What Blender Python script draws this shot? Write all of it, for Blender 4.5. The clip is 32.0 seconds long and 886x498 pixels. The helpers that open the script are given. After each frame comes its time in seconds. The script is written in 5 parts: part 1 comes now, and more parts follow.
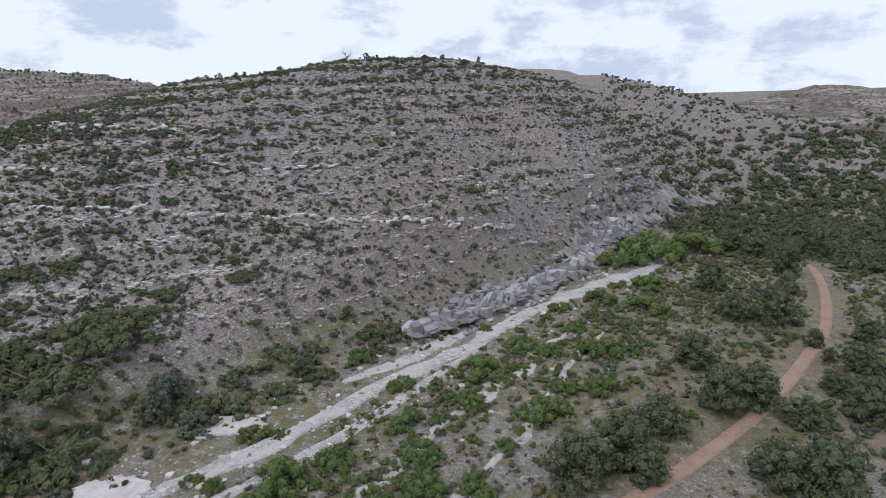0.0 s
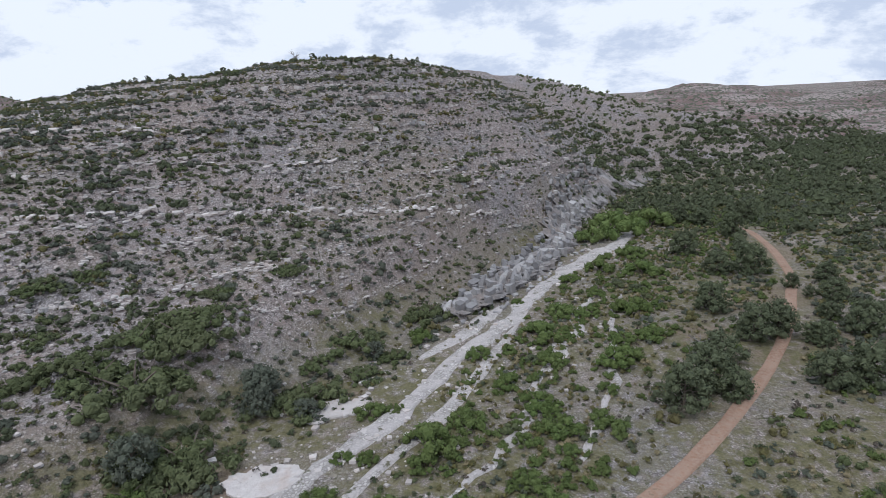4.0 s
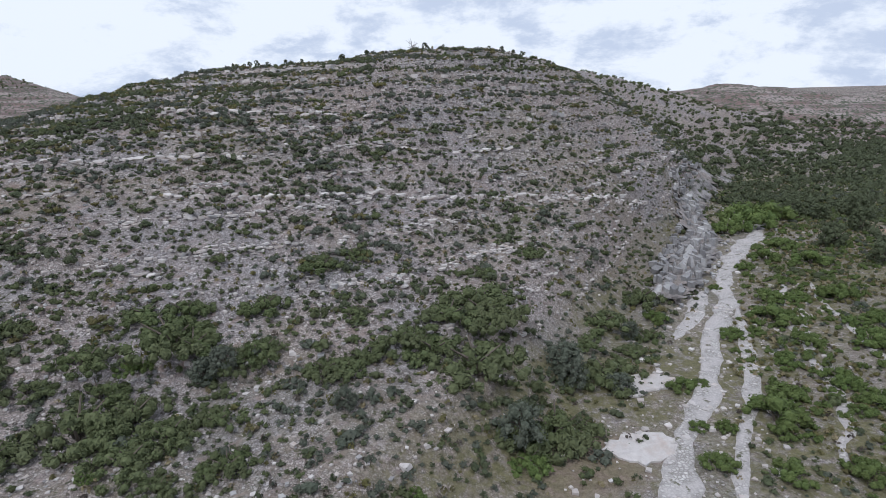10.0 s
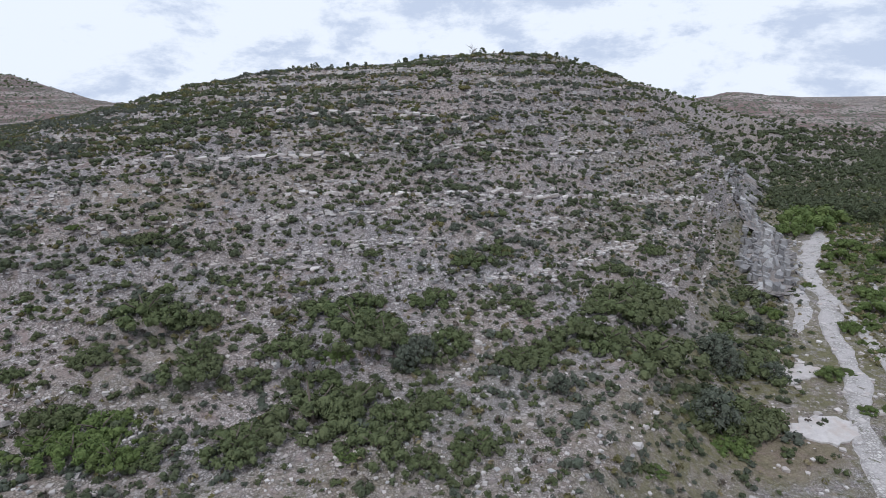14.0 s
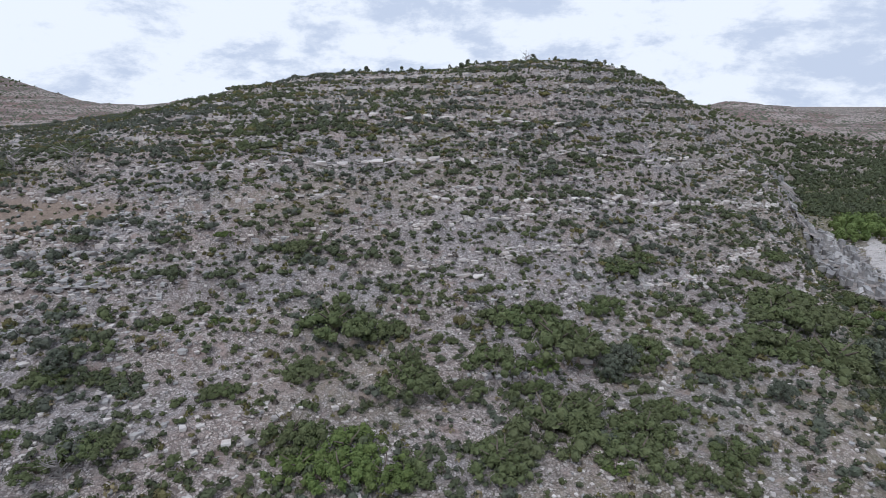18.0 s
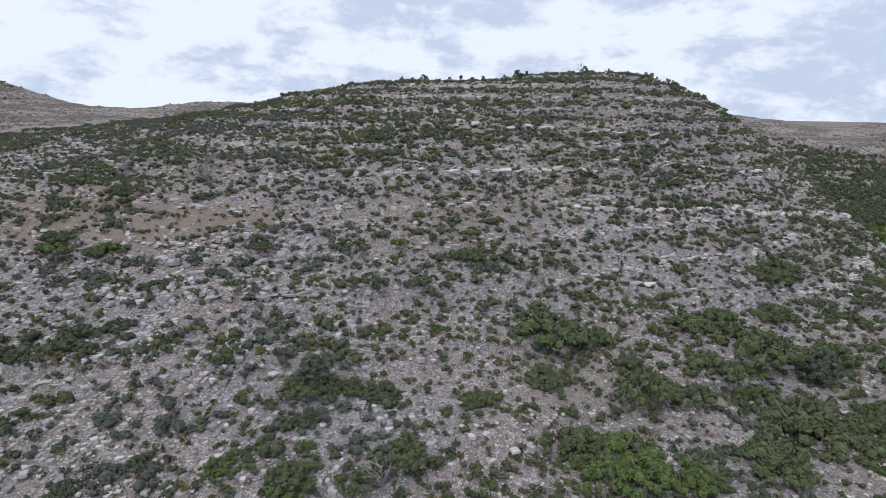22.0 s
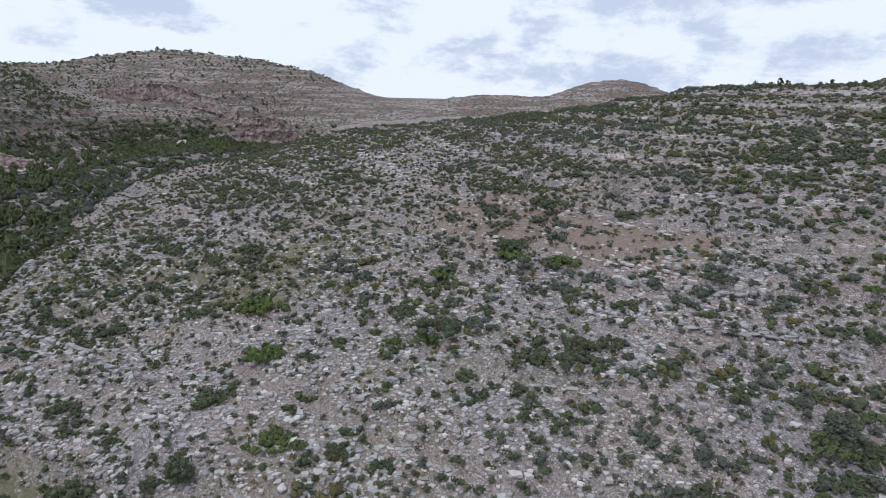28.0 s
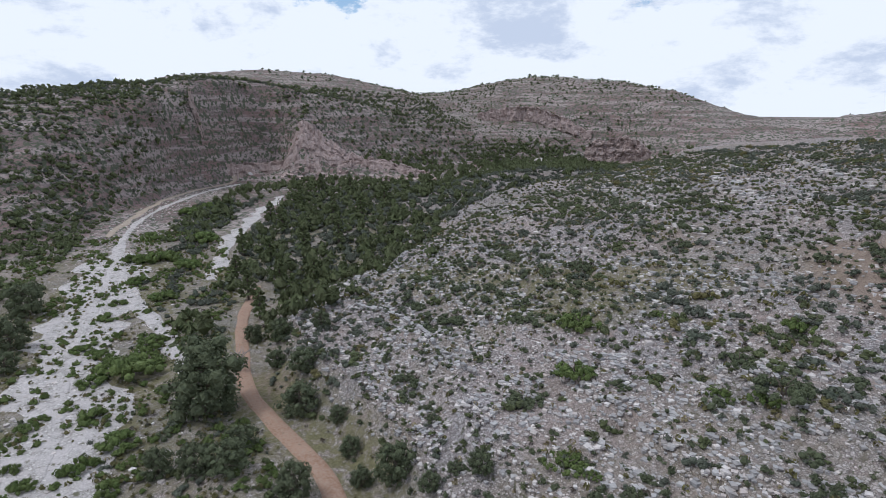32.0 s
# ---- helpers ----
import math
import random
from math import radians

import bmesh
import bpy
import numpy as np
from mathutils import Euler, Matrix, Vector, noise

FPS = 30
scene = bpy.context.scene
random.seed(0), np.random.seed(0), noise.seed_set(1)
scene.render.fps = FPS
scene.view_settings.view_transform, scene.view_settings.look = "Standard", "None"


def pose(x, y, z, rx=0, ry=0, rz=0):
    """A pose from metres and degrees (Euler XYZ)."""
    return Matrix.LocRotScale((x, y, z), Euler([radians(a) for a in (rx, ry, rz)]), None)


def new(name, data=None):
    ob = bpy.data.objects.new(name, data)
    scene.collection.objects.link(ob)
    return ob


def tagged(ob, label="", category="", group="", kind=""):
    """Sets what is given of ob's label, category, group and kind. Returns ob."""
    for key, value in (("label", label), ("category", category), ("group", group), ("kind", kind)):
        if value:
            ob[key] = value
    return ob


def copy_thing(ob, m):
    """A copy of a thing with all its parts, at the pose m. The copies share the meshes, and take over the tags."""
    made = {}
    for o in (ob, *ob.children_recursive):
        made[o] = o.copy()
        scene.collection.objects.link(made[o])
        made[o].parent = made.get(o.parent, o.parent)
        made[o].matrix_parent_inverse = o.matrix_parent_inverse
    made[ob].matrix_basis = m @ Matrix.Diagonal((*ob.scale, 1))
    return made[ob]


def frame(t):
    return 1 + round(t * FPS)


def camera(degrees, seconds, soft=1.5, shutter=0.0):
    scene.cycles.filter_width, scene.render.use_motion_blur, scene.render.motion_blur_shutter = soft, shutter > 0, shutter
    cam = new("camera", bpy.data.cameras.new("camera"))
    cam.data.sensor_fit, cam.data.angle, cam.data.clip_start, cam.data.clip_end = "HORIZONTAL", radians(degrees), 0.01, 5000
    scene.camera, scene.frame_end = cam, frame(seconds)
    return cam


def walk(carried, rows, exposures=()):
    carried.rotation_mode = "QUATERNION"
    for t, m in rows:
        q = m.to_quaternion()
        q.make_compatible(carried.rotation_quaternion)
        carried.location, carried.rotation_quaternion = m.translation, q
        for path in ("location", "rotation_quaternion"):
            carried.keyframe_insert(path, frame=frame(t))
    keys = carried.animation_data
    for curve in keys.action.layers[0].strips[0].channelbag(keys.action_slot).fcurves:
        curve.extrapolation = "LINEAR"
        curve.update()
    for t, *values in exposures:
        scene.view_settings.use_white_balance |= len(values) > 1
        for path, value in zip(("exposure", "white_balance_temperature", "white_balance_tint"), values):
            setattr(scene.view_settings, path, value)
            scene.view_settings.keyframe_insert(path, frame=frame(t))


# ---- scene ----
cam = camera(76, 32.0, soft=0.65)


def eye(x, y, z, heading, pitch, lean):
    return pose(x, y, z, 90 + pitch, 0, heading) @ pose(0, 0, 0, 0, 0, lean)


PATH = [
    (0, eye(-6.03, -2.60, 35.35, 13.92, -15.05, -1.74)),
    (0.5, eye(-8.19, -3.96, 35.29, 13.62, -14.95, -1.80)),
    (1, eye(-10.26, -5.21, 35.17, 12.04, -14.85, -1.95)),
    (1.5, eye(-12.56, -6.42, 35.00, 6.79, -14.96, -2.56)),
    (2, eye(-14.99, -7.28, 34.78, 5.35, -14.89, -2.77)),
    (2.5, eye(-17.49, -7.93, 34.50, 2.88, -14.87, -2.94)),
    (3, eye(-20.06, -8.38, 34.21, 2.08, -14.84, -2.99)),
    (3.5, eye(-22.62, -8.76, 33.92, 1.69, -14.77, -2.95)),
    (5.5, eye(-32.82, -11.12, 34.09, 0.91, -15.18, -2.80)),
    (6, eye(-35.49, -11.05, 33.99, 0.67, -15.23, -2.62)),
    (6.5, eye(-38.22, -10.91, 33.87, 0.35, -15.28, -2.35)),
    (7, eye(-40.96, -10.75, 33.81, 0.06, -15.27, -2.14)),
    (7.5, eye(-43.66, -10.68, 33.76, 0.03, -15.24, -1.97)),
    (8, eye(-46.31, -10.68, 33.81, 0.07, -15.23, -1.86)),
    (8.5, eye(-48.95, -10.83, 33.96, -0.16, -15.26, -1.74)),
    (9, eye(-51.60, -11.04, 34.12, -0.38, -15.32, -1.69)),
    (9.5, eye(-54.21, -11.36, 34.25, -0.53, -15.36, -1.59)),
    (10, eye(-56.84, -11.61, 34.25, -0.93, -15.39, -1.43)),
    (10.5, eye(-59.39, -11.71, 34.15, -1.35, -15.36, -1.25)),
    (11, eye(-61.85, -11.81, 34.03, -1.63, -15.25, -1.11)),
    (11.5, eye(-64.14, -12.02, 33.93, -1.79, -15.16, -1.01)),
    (12, eye(-66.35, -12.21, 33.86, -2.02, -15.04, -0.98)),
    (12.5, eye(-68.50, -12.49, 33.85, -2.27, -15.00, -0.91)),
    (13, eye(-70.63, -12.82, 33.87, -2.48, -14.94, -0.79)),
    (13.5, eye(-72.73, -13.12, 33.96, -2.67, -14.96, -0.76)),
    (14, eye(-74.85, -13.40, 34.14, -2.65, -14.91, -0.70)),
    (14.5, eye(-76.98, -13.63, 34.34, -2.92, -14.94, -0.63)),
    (16.5, eye(-86.75, -12.30, 34.84, -4.63, -14.81, -0.19)),
    (17, eye(-89.38, -11.84, 34.66, -4.90, -14.67, -0.14)),
    (17.5, eye(-92.07, -11.38, 34.45, -5.39, -14.51, -0.05)),
    (18, eye(-94.77, -11.07, 34.29, -5.79, -14.44, 0.07)),
    (18.5, eye(-97.44, -10.74, 34.15, -6.13, -14.28, 0.15)),
    (19, eye(-100.07, -10.38, 34.08, -6.61, -14.17, 0.22)),
    (19.5, eye(-102.71, -10.10, 34.07, -6.99, -14.06, 0.33)),
    (20, eye(-105.37, -9.90, 34.10, -7.49, -13.96, 0.49)),
    (20.5, eye(-108.08, -9.82, 34.17, -7.83, -13.92, 0.66)),
    (21, eye(-110.73, -9.69, 34.24, -8.19, -13.82, 0.83)),
    (21.5, eye(-113.32, -9.37, 34.30, -8.63, -13.73, 0.94)),
    (22, eye(-115.90, -8.91, 34.29, -9.03, -13.64, 1.03)),
    (22.5, eye(-118.57, -8.51, 34.28, -9.55, -13.60, 1.11)),
    (23, eye(-121.34, -8.18, 34.36, -10.08, -13.64, 1.24)),
    (23.5, eye(-124.19, -7.88, 34.55, -10.61, -13.70, 1.39)),
    (24, eye(-127.15, -7.66, 34.84, -11.19, -13.80, 1.44)),
    (24.5, eye(-129.98, -7.57, 35.27, -11.85, -14.07, 1.75)),
    (26.5, eye(-135.40, -10.01, 35.65, -1.64, -12.77, 1.90)),
    (27, eye(-136.51, -10.33, 36.30, 2.36, -13.56, 2.55)),
    (27.5, eye(-137.28, -10.45, 37.09, 8.54, -14.62, 1.76)),
    (28, eye(-138.01, -10.80, 37.79, 14.20, -15.24, 1.32)),
    (28.5, eye(-138.46, -11.31, 38.28, 19.36, -15.23, 1.07)),
    (29, eye(-138.37, -11.89, 38.59, 26.06, -15.23, 0.77)),
    (29.5, eye(-138.06, -11.84, 38.56, 31.90, -14.97, 0.57)),
    (30, eye(-137.73, -11.38, 38.33, 37.04, -14.64, 0.31)),
    (30.5, eye(-137.48, -10.76, 38.06, 41.36, -14.40, 0.23)),
    (31, eye(-137.41, -10.20, 37.85, 43.11, -14.18, 0.12)),
    (31.5, eye(-137.63, -9.61, 37.66, 45.21, -13.87, 0.12)),
    (32, eye(-137.93, -8.94, 37.43, 48.51, -13.68, 0.18)),
]
walk(cam, PATH, exposures=[(0, 0.0, 5760, 9.2)])

# ---- light ----
world = bpy.data.worlds.new("sky")
scene.world = world
world.use_nodes = True
SUN_UP, SUN_TURN = radians(58), radians(215)
SKY_STRENGTH, CLOUD = 0.13, 0.91


def sky_nodes():
    nt = world.node_tree
    nt.nodes.clear()
    n, l = nt.nodes.new, nt.links.new
    out, bg, sky = n("ShaderNodeOutputWorld"), n("ShaderNodeBackground"), n("ShaderNodeTexSky")
    sky.sky_type, sky.sun_disc = "NISHITA", False
    sky.sun_elevation, sky.sun_rotation = SUN_UP, SUN_TURN
    co, sep = n("ShaderNodeTexCoord"), n("ShaderNodeSeparateXYZ")
    l(co.outputs["Generated"], sep.inputs[0])

    def calc(op, a, b):
        m = n("ShaderNodeMath")
        m.operation = op
        for k, v in enumerate((a, b)):
            if isinstance(v, (int, float)):
                m.inputs[k].default_value = v
            else:
                l(v, m.inputs[k])
        return m.outputs[0]

    flat = n("ShaderNodeCombineXYZ")
    l(sep.outputs["X"], flat.inputs[0])
    l(sep.outputs["Y"], flat.inputs[1])
    l(calc("MULTIPLY", sep.outputs["Z"], 2.1), flat.inputs[2])

    def cloud_noise(vector, scale, detail, rough):
        t = n("ShaderNodeTexNoise")
        t.inputs["Scale"].default_value, t.inputs["Detail"].default_value = scale, detail
        t.inputs["Roughness"].default_value, t.inputs["Distortion"].default_value = rough, 0.12
        l(vector, t.inputs["Vector"])
        return t.outputs["Fac"]

    def ramp(v, lo, hi):
        r = n("ShaderNodeMapRange")
        r.interpolation_type = "SMOOTHSTEP"
        r.inputs["From Min"].default_value, r.inputs["From Max"].default_value = lo, hi
        l(v, r.inputs["Value"])
        return r.outputs[0]

    shift = n("ShaderNodeVectorMath")
    shift.operation, shift.inputs[1].default_value = "ADD", (0.02, 0.01, 0.10)
    l(flat.outputs[0], shift.inputs[0])
    here, above = cloud_noise(flat.outputs[0], 4.6, 12, 0.64), cloud_noise(shift.outputs[0], 4.6, 12, 0.64)
    lift = n("ShaderNodeMapRange")
    lift.inputs["From Min"].default_value, lift.inputs["From Max"].default_value = 0.02, 0.30
    lift.inputs["To Min"].default_value, lift.inputs["To Max"].default_value = 0.17, 0.0
    l(sep.outputs["Z"], lift.inputs["Value"])
    cover = ramp(calc("ADD", here, lift.outputs[0]), 0.41, 0.47)
    grey = ramp(calc("ADD", calc("SUBTRACT", above, here), calc("MULTIPLY", calc("SUBTRACT", here, 0.5), 0.7)), -0.03, 0.10)
    tone, blend, gain = n("ShaderNodeMix"), n("ShaderNodeMix"), n("ShaderNodeMix")
    for m in (tone, blend, gain):
        m.data_type = "RGBA"
    tone.inputs[6].default_value, tone.inputs[7].default_value = (1.0, 1.0, 1.01, 1), (0.67, 0.715, 0.815, 1)
    l(grey, tone.inputs[0])
    gain.blend_type, gain.inputs[0].default_value = "MULTIPLY", 1.0
    l(sky.outputs[0], gain.inputs[6])
    gain.inputs[7].default_value = (SKY_STRENGTH / CLOUD,) * 3 + (1,)
    l(cover, blend.inputs[0])
    l(gain.outputs[2], blend.inputs[6])
    l(tone.outputs[2], blend.inputs[7])
    l(blend.outputs[2], bg.inputs[0])
    bg.inputs[1].default_value = CLOUD
    l(bg.outputs[0], out.inputs[0])


sky_nodes()
sun_data = bpy.data.lights.new("sun", "SUN")
sun_data.energy, sun_data.angle, sun_data.color = 1.42, radians(14), (1.0, 0.96, 0.9)
sun = new("sun", sun_data)
sun.matrix_world = pose(0, 0, 300, 90 - math.degrees(SUN_UP), 0, -35)

# ---- materials ----


def material(name, build, rough=0.9):
    m = bpy.data.materials.new(name)
    m.use_nodes = True
    nt = m.node_tree
    bsdf = nt.nodes["Principled BSDF"]
    bsdf.inputs["Roughness"].default_value = rough
    bsdf.inputs["Specular IOR Level"].default_value = 0.25
    build(nt, bsdf)
    return m


def link_noise(nt, scale, detail=6, rough=0.6, lo=0.35, hi=0.65, stretch=None):
    """A noise from 0 to 1 in world-sized object space."""
    co, t, r = (nt.nodes.new("ShaderNode" + k) for k in ("TexCoord", "TexNoise", "MapRange"))
    t.inputs["Scale"].default_value, t.inputs["Detail"].default_value, t.inputs["Roughness"].default_value = scale, detail, rough
    src = co.outputs["Object"]
    if stretch:
        mp = nt.nodes.new("ShaderNodeMapping")
        mp.inputs["Scale"].default_value = stretch
        nt.links.new(src, mp.inputs[0])
        src = mp.outputs[0]
    nt.links.new(src, t.inputs["Vector"])
    r.inputs["From Min"].default_value, r.inputs["From Max"].default_value = lo, hi
    nt.links.new(t.outputs["Fac"], r.inputs["Value"])
    return r.outputs[0]


def mixed(nt, fac, a, b, mode="MIX"):
    m = nt.nodes.new("ShaderNodeMix")
    m.data_type, m.blend_type = "RGBA", mode
    for k, v in ((0, fac), (6, a), (7, b)):
        if isinstance(v, tuple):
            m.inputs[k].default_value = (*v, 1)
        elif isinstance(v, float):
            m.inputs[k].default_value = v
        else:
            nt.links.new(v, m.inputs[k])
    return m.outputs[2]


def attribute(nt, name):
    a = nt.nodes.new("ShaderNodeAttribute")
    a.attribute_name = name
    return a.outputs["Fac"]


def bumped(nt, bsdf, height, strength, distance):
    b = nt.nodes.new("ShaderNodeBump")
    b.inputs["Strength"].default_value, b.inputs["Distance"].default_value = strength, distance
    nt.links.new(height, b.inputs["Height"])
    nt.links.new(b.outputs[0], bsdf.inputs["Normal"])


def cells(nt, scale, lo, hi, squash=1.0):
    """Stone-shaped cells: 1 inside a stone, 0 in the gaps between stones, and a random value for each stone."""
    co, mp, v, e, r, w, add = (nt.nodes.new("ShaderNode" + k) for k in ("TexCoord", "Mapping", "TexVoronoi", "TexVoronoi", "MapRange", "TexNoise", "VectorMath"))
    mp.inputs["Scale"].default_value = (1, 1, squash)
    w.inputs["Scale"].default_value, w.inputs["Detail"].default_value = scale * 1.8, 5
    add.operation = "MULTIPLY_ADD"
    add.inputs[1].default_value = (0.8 / scale,) * 3
    nt.links.new(co.outputs["Object"], w.inputs["Vector"])
    nt.links.new(w.outputs["Color"], add.inputs[0])
    nt.links.new(co.outputs["Object"], add.inputs[2])
    nt.links.new(add.outputs[0], mp.inputs[0])
    e.feature = "DISTANCE_TO_EDGE"
    for q in (v, e):
        q.inputs["Scale"].default_value, q.inputs["Randomness"].default_value = scale, 1.0
        nt.links.new(mp.outputs[0], q.inputs["Vector"])
    r.inputs["From Min"].default_value, r.inputs["From Max"].default_value = lo, hi
    nt.links.new(e.outputs["Distance"], r.inputs["Value"])
    sep = nt.nodes.new("ShaderNodeSeparateColor")
    nt.links.new(v.outputs["Color"], sep.inputs[0])
    return r.outputs[0], sep.outputs[0]


def times(nt, a, b):
    m = nt.nodes.new("ShaderNodeMath")
    m.operation = "MULTIPLY"
    for k, v in enumerate((a, b)):
        if isinstance(v, float):
            m.inputs[k].default_value = v
        else:
            nt.links.new(v, m.inputs[k])
    return m.outputs[0]


def inverse(nt, a):
    m = nt.nodes.new("ShaderNodeMath")
    m.operation, m.inputs[0].default_value = "SUBTRACT", 1.0
    nt.links.new(a, m.inputs[1])
    return m.outputs[0]


def ground_look(nt, bsdf):
    fine = link_noise(nt, 3.2, 8, 0.75)
    mid = link_noise(nt, 0.35, 6, 0.6)
    big = link_noise(nt, 0.05, 5, 0.55, 0.4, 0.6)
    rock = mixed(nt, mid, (0.285, 0.215, 0.195), (0.45, 0.365, 0.34))
    dirt = mixed(nt, mid, (0.29, 0.19, 0.148), (0.41, 0.288, 0.228))
    c = mixed(nt, big, rock, mixed(nt, fine, rock, dirt))
    c = mixed(nt, times(nt, fine, 0.45), c, (0.18, 0.145, 0.125))
    cool = link_noise(nt, 0.09, 4, 0.6, 0.45, 0.6)
    relief = fine
    # rubble: pale, warm and grey stones of three sizes, shade in the gaps painted dark
    for scale, amount, lo, hi in ((0.9, 0.8, 0.48, 0.58), (2.4, 0.85, 0.42, 0.54), (5.0, 0.75, 0.40, 0.52)):
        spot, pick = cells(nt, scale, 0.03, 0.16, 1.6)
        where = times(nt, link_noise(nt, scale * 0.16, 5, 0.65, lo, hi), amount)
        warm = mixed(nt, pick, (0.27, 0.205, 0.18), (0.84, 0.755, 0.71))
        grey = mixed(nt, pick, (0.24, 0.212, 0.21), (0.76, 0.715, 0.71))
        stone = mixed(nt, times(nt, fine, 0.35), mixed(nt, cool, warm, grey), (0.30, 0.25, 0.225))
        c = mixed(nt, where, c, stone)
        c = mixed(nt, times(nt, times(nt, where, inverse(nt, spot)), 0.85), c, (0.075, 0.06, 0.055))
        relief = mixed(nt, 0.5, relief, times(nt, spot, pick))
    # dark speckles: small dry plants, and the shade about them painted into the colour
    c = mixed(nt, times(nt, link_noise(nt, 2.2, 5, 0.75, 0.54, 0.60), 0.7), c, (0.105, 0.088, 0.075))
    dot = link_noise(nt, 1.5, 4, 0.6, 0.61, 0.66)
    c = mixed(nt, dot, c, (0.10, 0.10, 0.06))
    c = mixed(nt, attribute(nt, "soil"), c, mixed(nt, fine, (0.235, 0.175, 0.137), (0.34, 0.265, 0.212)))
    grass = mixed(nt, fine, (0.12, 0.115, 0.055), (0.25, 0.22, 0.12))
    c = mixed(nt, times(nt, attribute(nt, "grass"), link_noise(nt, 0.9, 5, 0.7, 0.35, 0.55)), c, grass)
    far = mixed(nt, link_noise(nt, 0.10, 6, 0.7, 0.4, 0.6), (0.25, 0.165, 0.152), (0.205, 0.162, 0.155))
    far = mixed(nt, link_noise(nt, 1.0, 6, 0.7, 0.47, 0.57, (0.03, 0.03, 0.40)), far, (0.40, 0.33, 0.31))
    far = mixed(nt, link_noise(nt, 0.50, 3, 0.6, 0.50, 0.57), far, (0.11, 0.12, 0.08))
    far = mixed(nt, link_noise(nt, 1.0, 3, 0.6, 0.54, 0.60), far, (0.10, 0.11, 0.075))
    c = mixed(nt, attribute(nt, "distant"), c, far)
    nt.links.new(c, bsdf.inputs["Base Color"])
    bumped(nt, bsdf, relief, 0.9, 0.22)


def gravel_look(nt, bsdf):
    fine = link_noise(nt, 5.0, 6, 0.7)
    mid = link_noise(nt, 0.5, 5, 0.6)
    c = mixed(nt, mid, (0.42, 0.375, 0.36), (0.60, 0.55, 0.53))
    c = mixed(nt, fine, c, (0.64, 0.59, 0.57))
    spot, pick = cells(nt, 3.2, 0.0, 0.25)
    c = mixed(nt, link_noise(nt, 0.5, 5, 0.6, 0.40, 0.58), c, mixed(nt, spot, (0.30, 0.27, 0.25), mixed(nt, pick, (0.42, 0.38, 0.36), (0.74, 0.70, 0.66))))
    bare = link_noise(nt, 1.1, 4, 0.6, 0.60, 0.68)
    c = mixed(nt, bare, c, (0.16, 0.15, 0.10))
    nt.links.new(c, bsdf.inputs["Base Color"])
    bumped(nt, bsdf, fine, 0.6, 0.12)


def road_look(a, b, grain):
    def build(nt, bsdf):
        fine = link_noise(nt, 3.0, 6, 0.65)
        c = mixed(nt, link_noise(nt, 0.4, 5, 0.6), a, b)
        c = mixed(nt, fine, c, grain)
        c = mixed(nt, link_noise(nt, 1.6, 5, 0.7, 0.60, 0.70), c, (0.20, 0.15, 0.10))
        nt.links.new(c, bsdf.inputs["Base Color"])
        bumped(nt, bsdf, fine, 0.4, 0.08)
    return build


def stone_look(pale, dark, warm):
    def build(nt, bsdf):
        geo, info = nt.nodes.new("ShaderNodeNewGeometry"), nt.nodes.new("ShaderNodeObjectInfo")
        add = nt.nodes.new("ShaderNodeMath")
        add.operation = "FRACT"
        s = nt.nodes.new("ShaderNodeMath")
        s.operation = "ADD"
        nt.links.new(geo.outputs["Random Per Island"], s.inputs[0])
        nt.links.new(info.outputs["Random"], s.inputs[1])
        nt.links.new(s.outputs[0], add.inputs[0])
        fine = link_noise(nt, 2.6, 7, 0.7)
        c = mixed(nt, add.outputs[0], pale, dark)
        c = mixed(nt, link_noise(nt, 0.8, 5, 0.6, 0.5, 0.75), c, warm)
        c = mixed(nt, fine, c, mixed(nt, 0.5, c, dark))
        nt.links.new(c, bsdf.inputs["Base Color"])
        bumped(nt, bsdf, fine, 0.6, 0.15)
    return build


def cliff_look(dark, pale, warm):
    def build(nt, bsdf):
        fine = link_noise(nt, 1.8, 8, 0.7)
        c = mixed(nt, link_noise(nt, 0.5, 6, 0.65, 0.35, 0.65, (1, 1, 0.35)), dark, pale)
        c = mixed(nt, link_noise(nt, 0.16, 5, 0.6, 0.45, 0.65), c, warm)
        c = mixed(nt, times(nt, fine, 0.5), c, dark)
        nt.links.new(c, bsdf.inputs["Base Color"])
        bumped(nt, bsdf, fine, 0.8, 0.3)
    return build


def leaf_look(a, b, c2):
    def build(nt, bsdf):
        geo, info = nt.nodes.new("ShaderNodeNewGeometry"), nt.nodes.new("ShaderNodeObjectInfo")
        c = mixed(nt, geo.outputs["Random Per Island"], a, b)
        c = mixed(nt, link_noise(nt, 0.35, 3, 0.5, 0.4, 0.7), c, c2)
        half = nt.nodes.new("ShaderNodeMath")
        half.operation, half.inputs[1].default_value = "MULTIPLY", 0.5
        nt.links.new(info.outputs["Random"], half.inputs[0])
        c = mixed(nt, half.outputs[0], c, c2)
        grain = link_noise(nt, 6.0, 4, 0.7)
        c = mixed(nt, times(nt, grain, 0.4), c, tuple(v * 0.6 for v in a))
        nt.links.new(c, bsdf.inputs["Base Color"])
        bumped(nt, bsdf, grain, 0.7, 0.12)
        bsdf.inputs["Roughness"].default_value = 0.8
    return build


def wood_look(a, b):
    def build(nt, bsdf):
        g = link_noise(nt, 3.0, 5, 0.6, stretch=(4, 4, 0.6))
        nt.links.new(mixed(nt, g, a, b), bsdf.inputs["Base Color"])
        bumped(nt, bsdf, g, 0.5, 0.03)
    return build


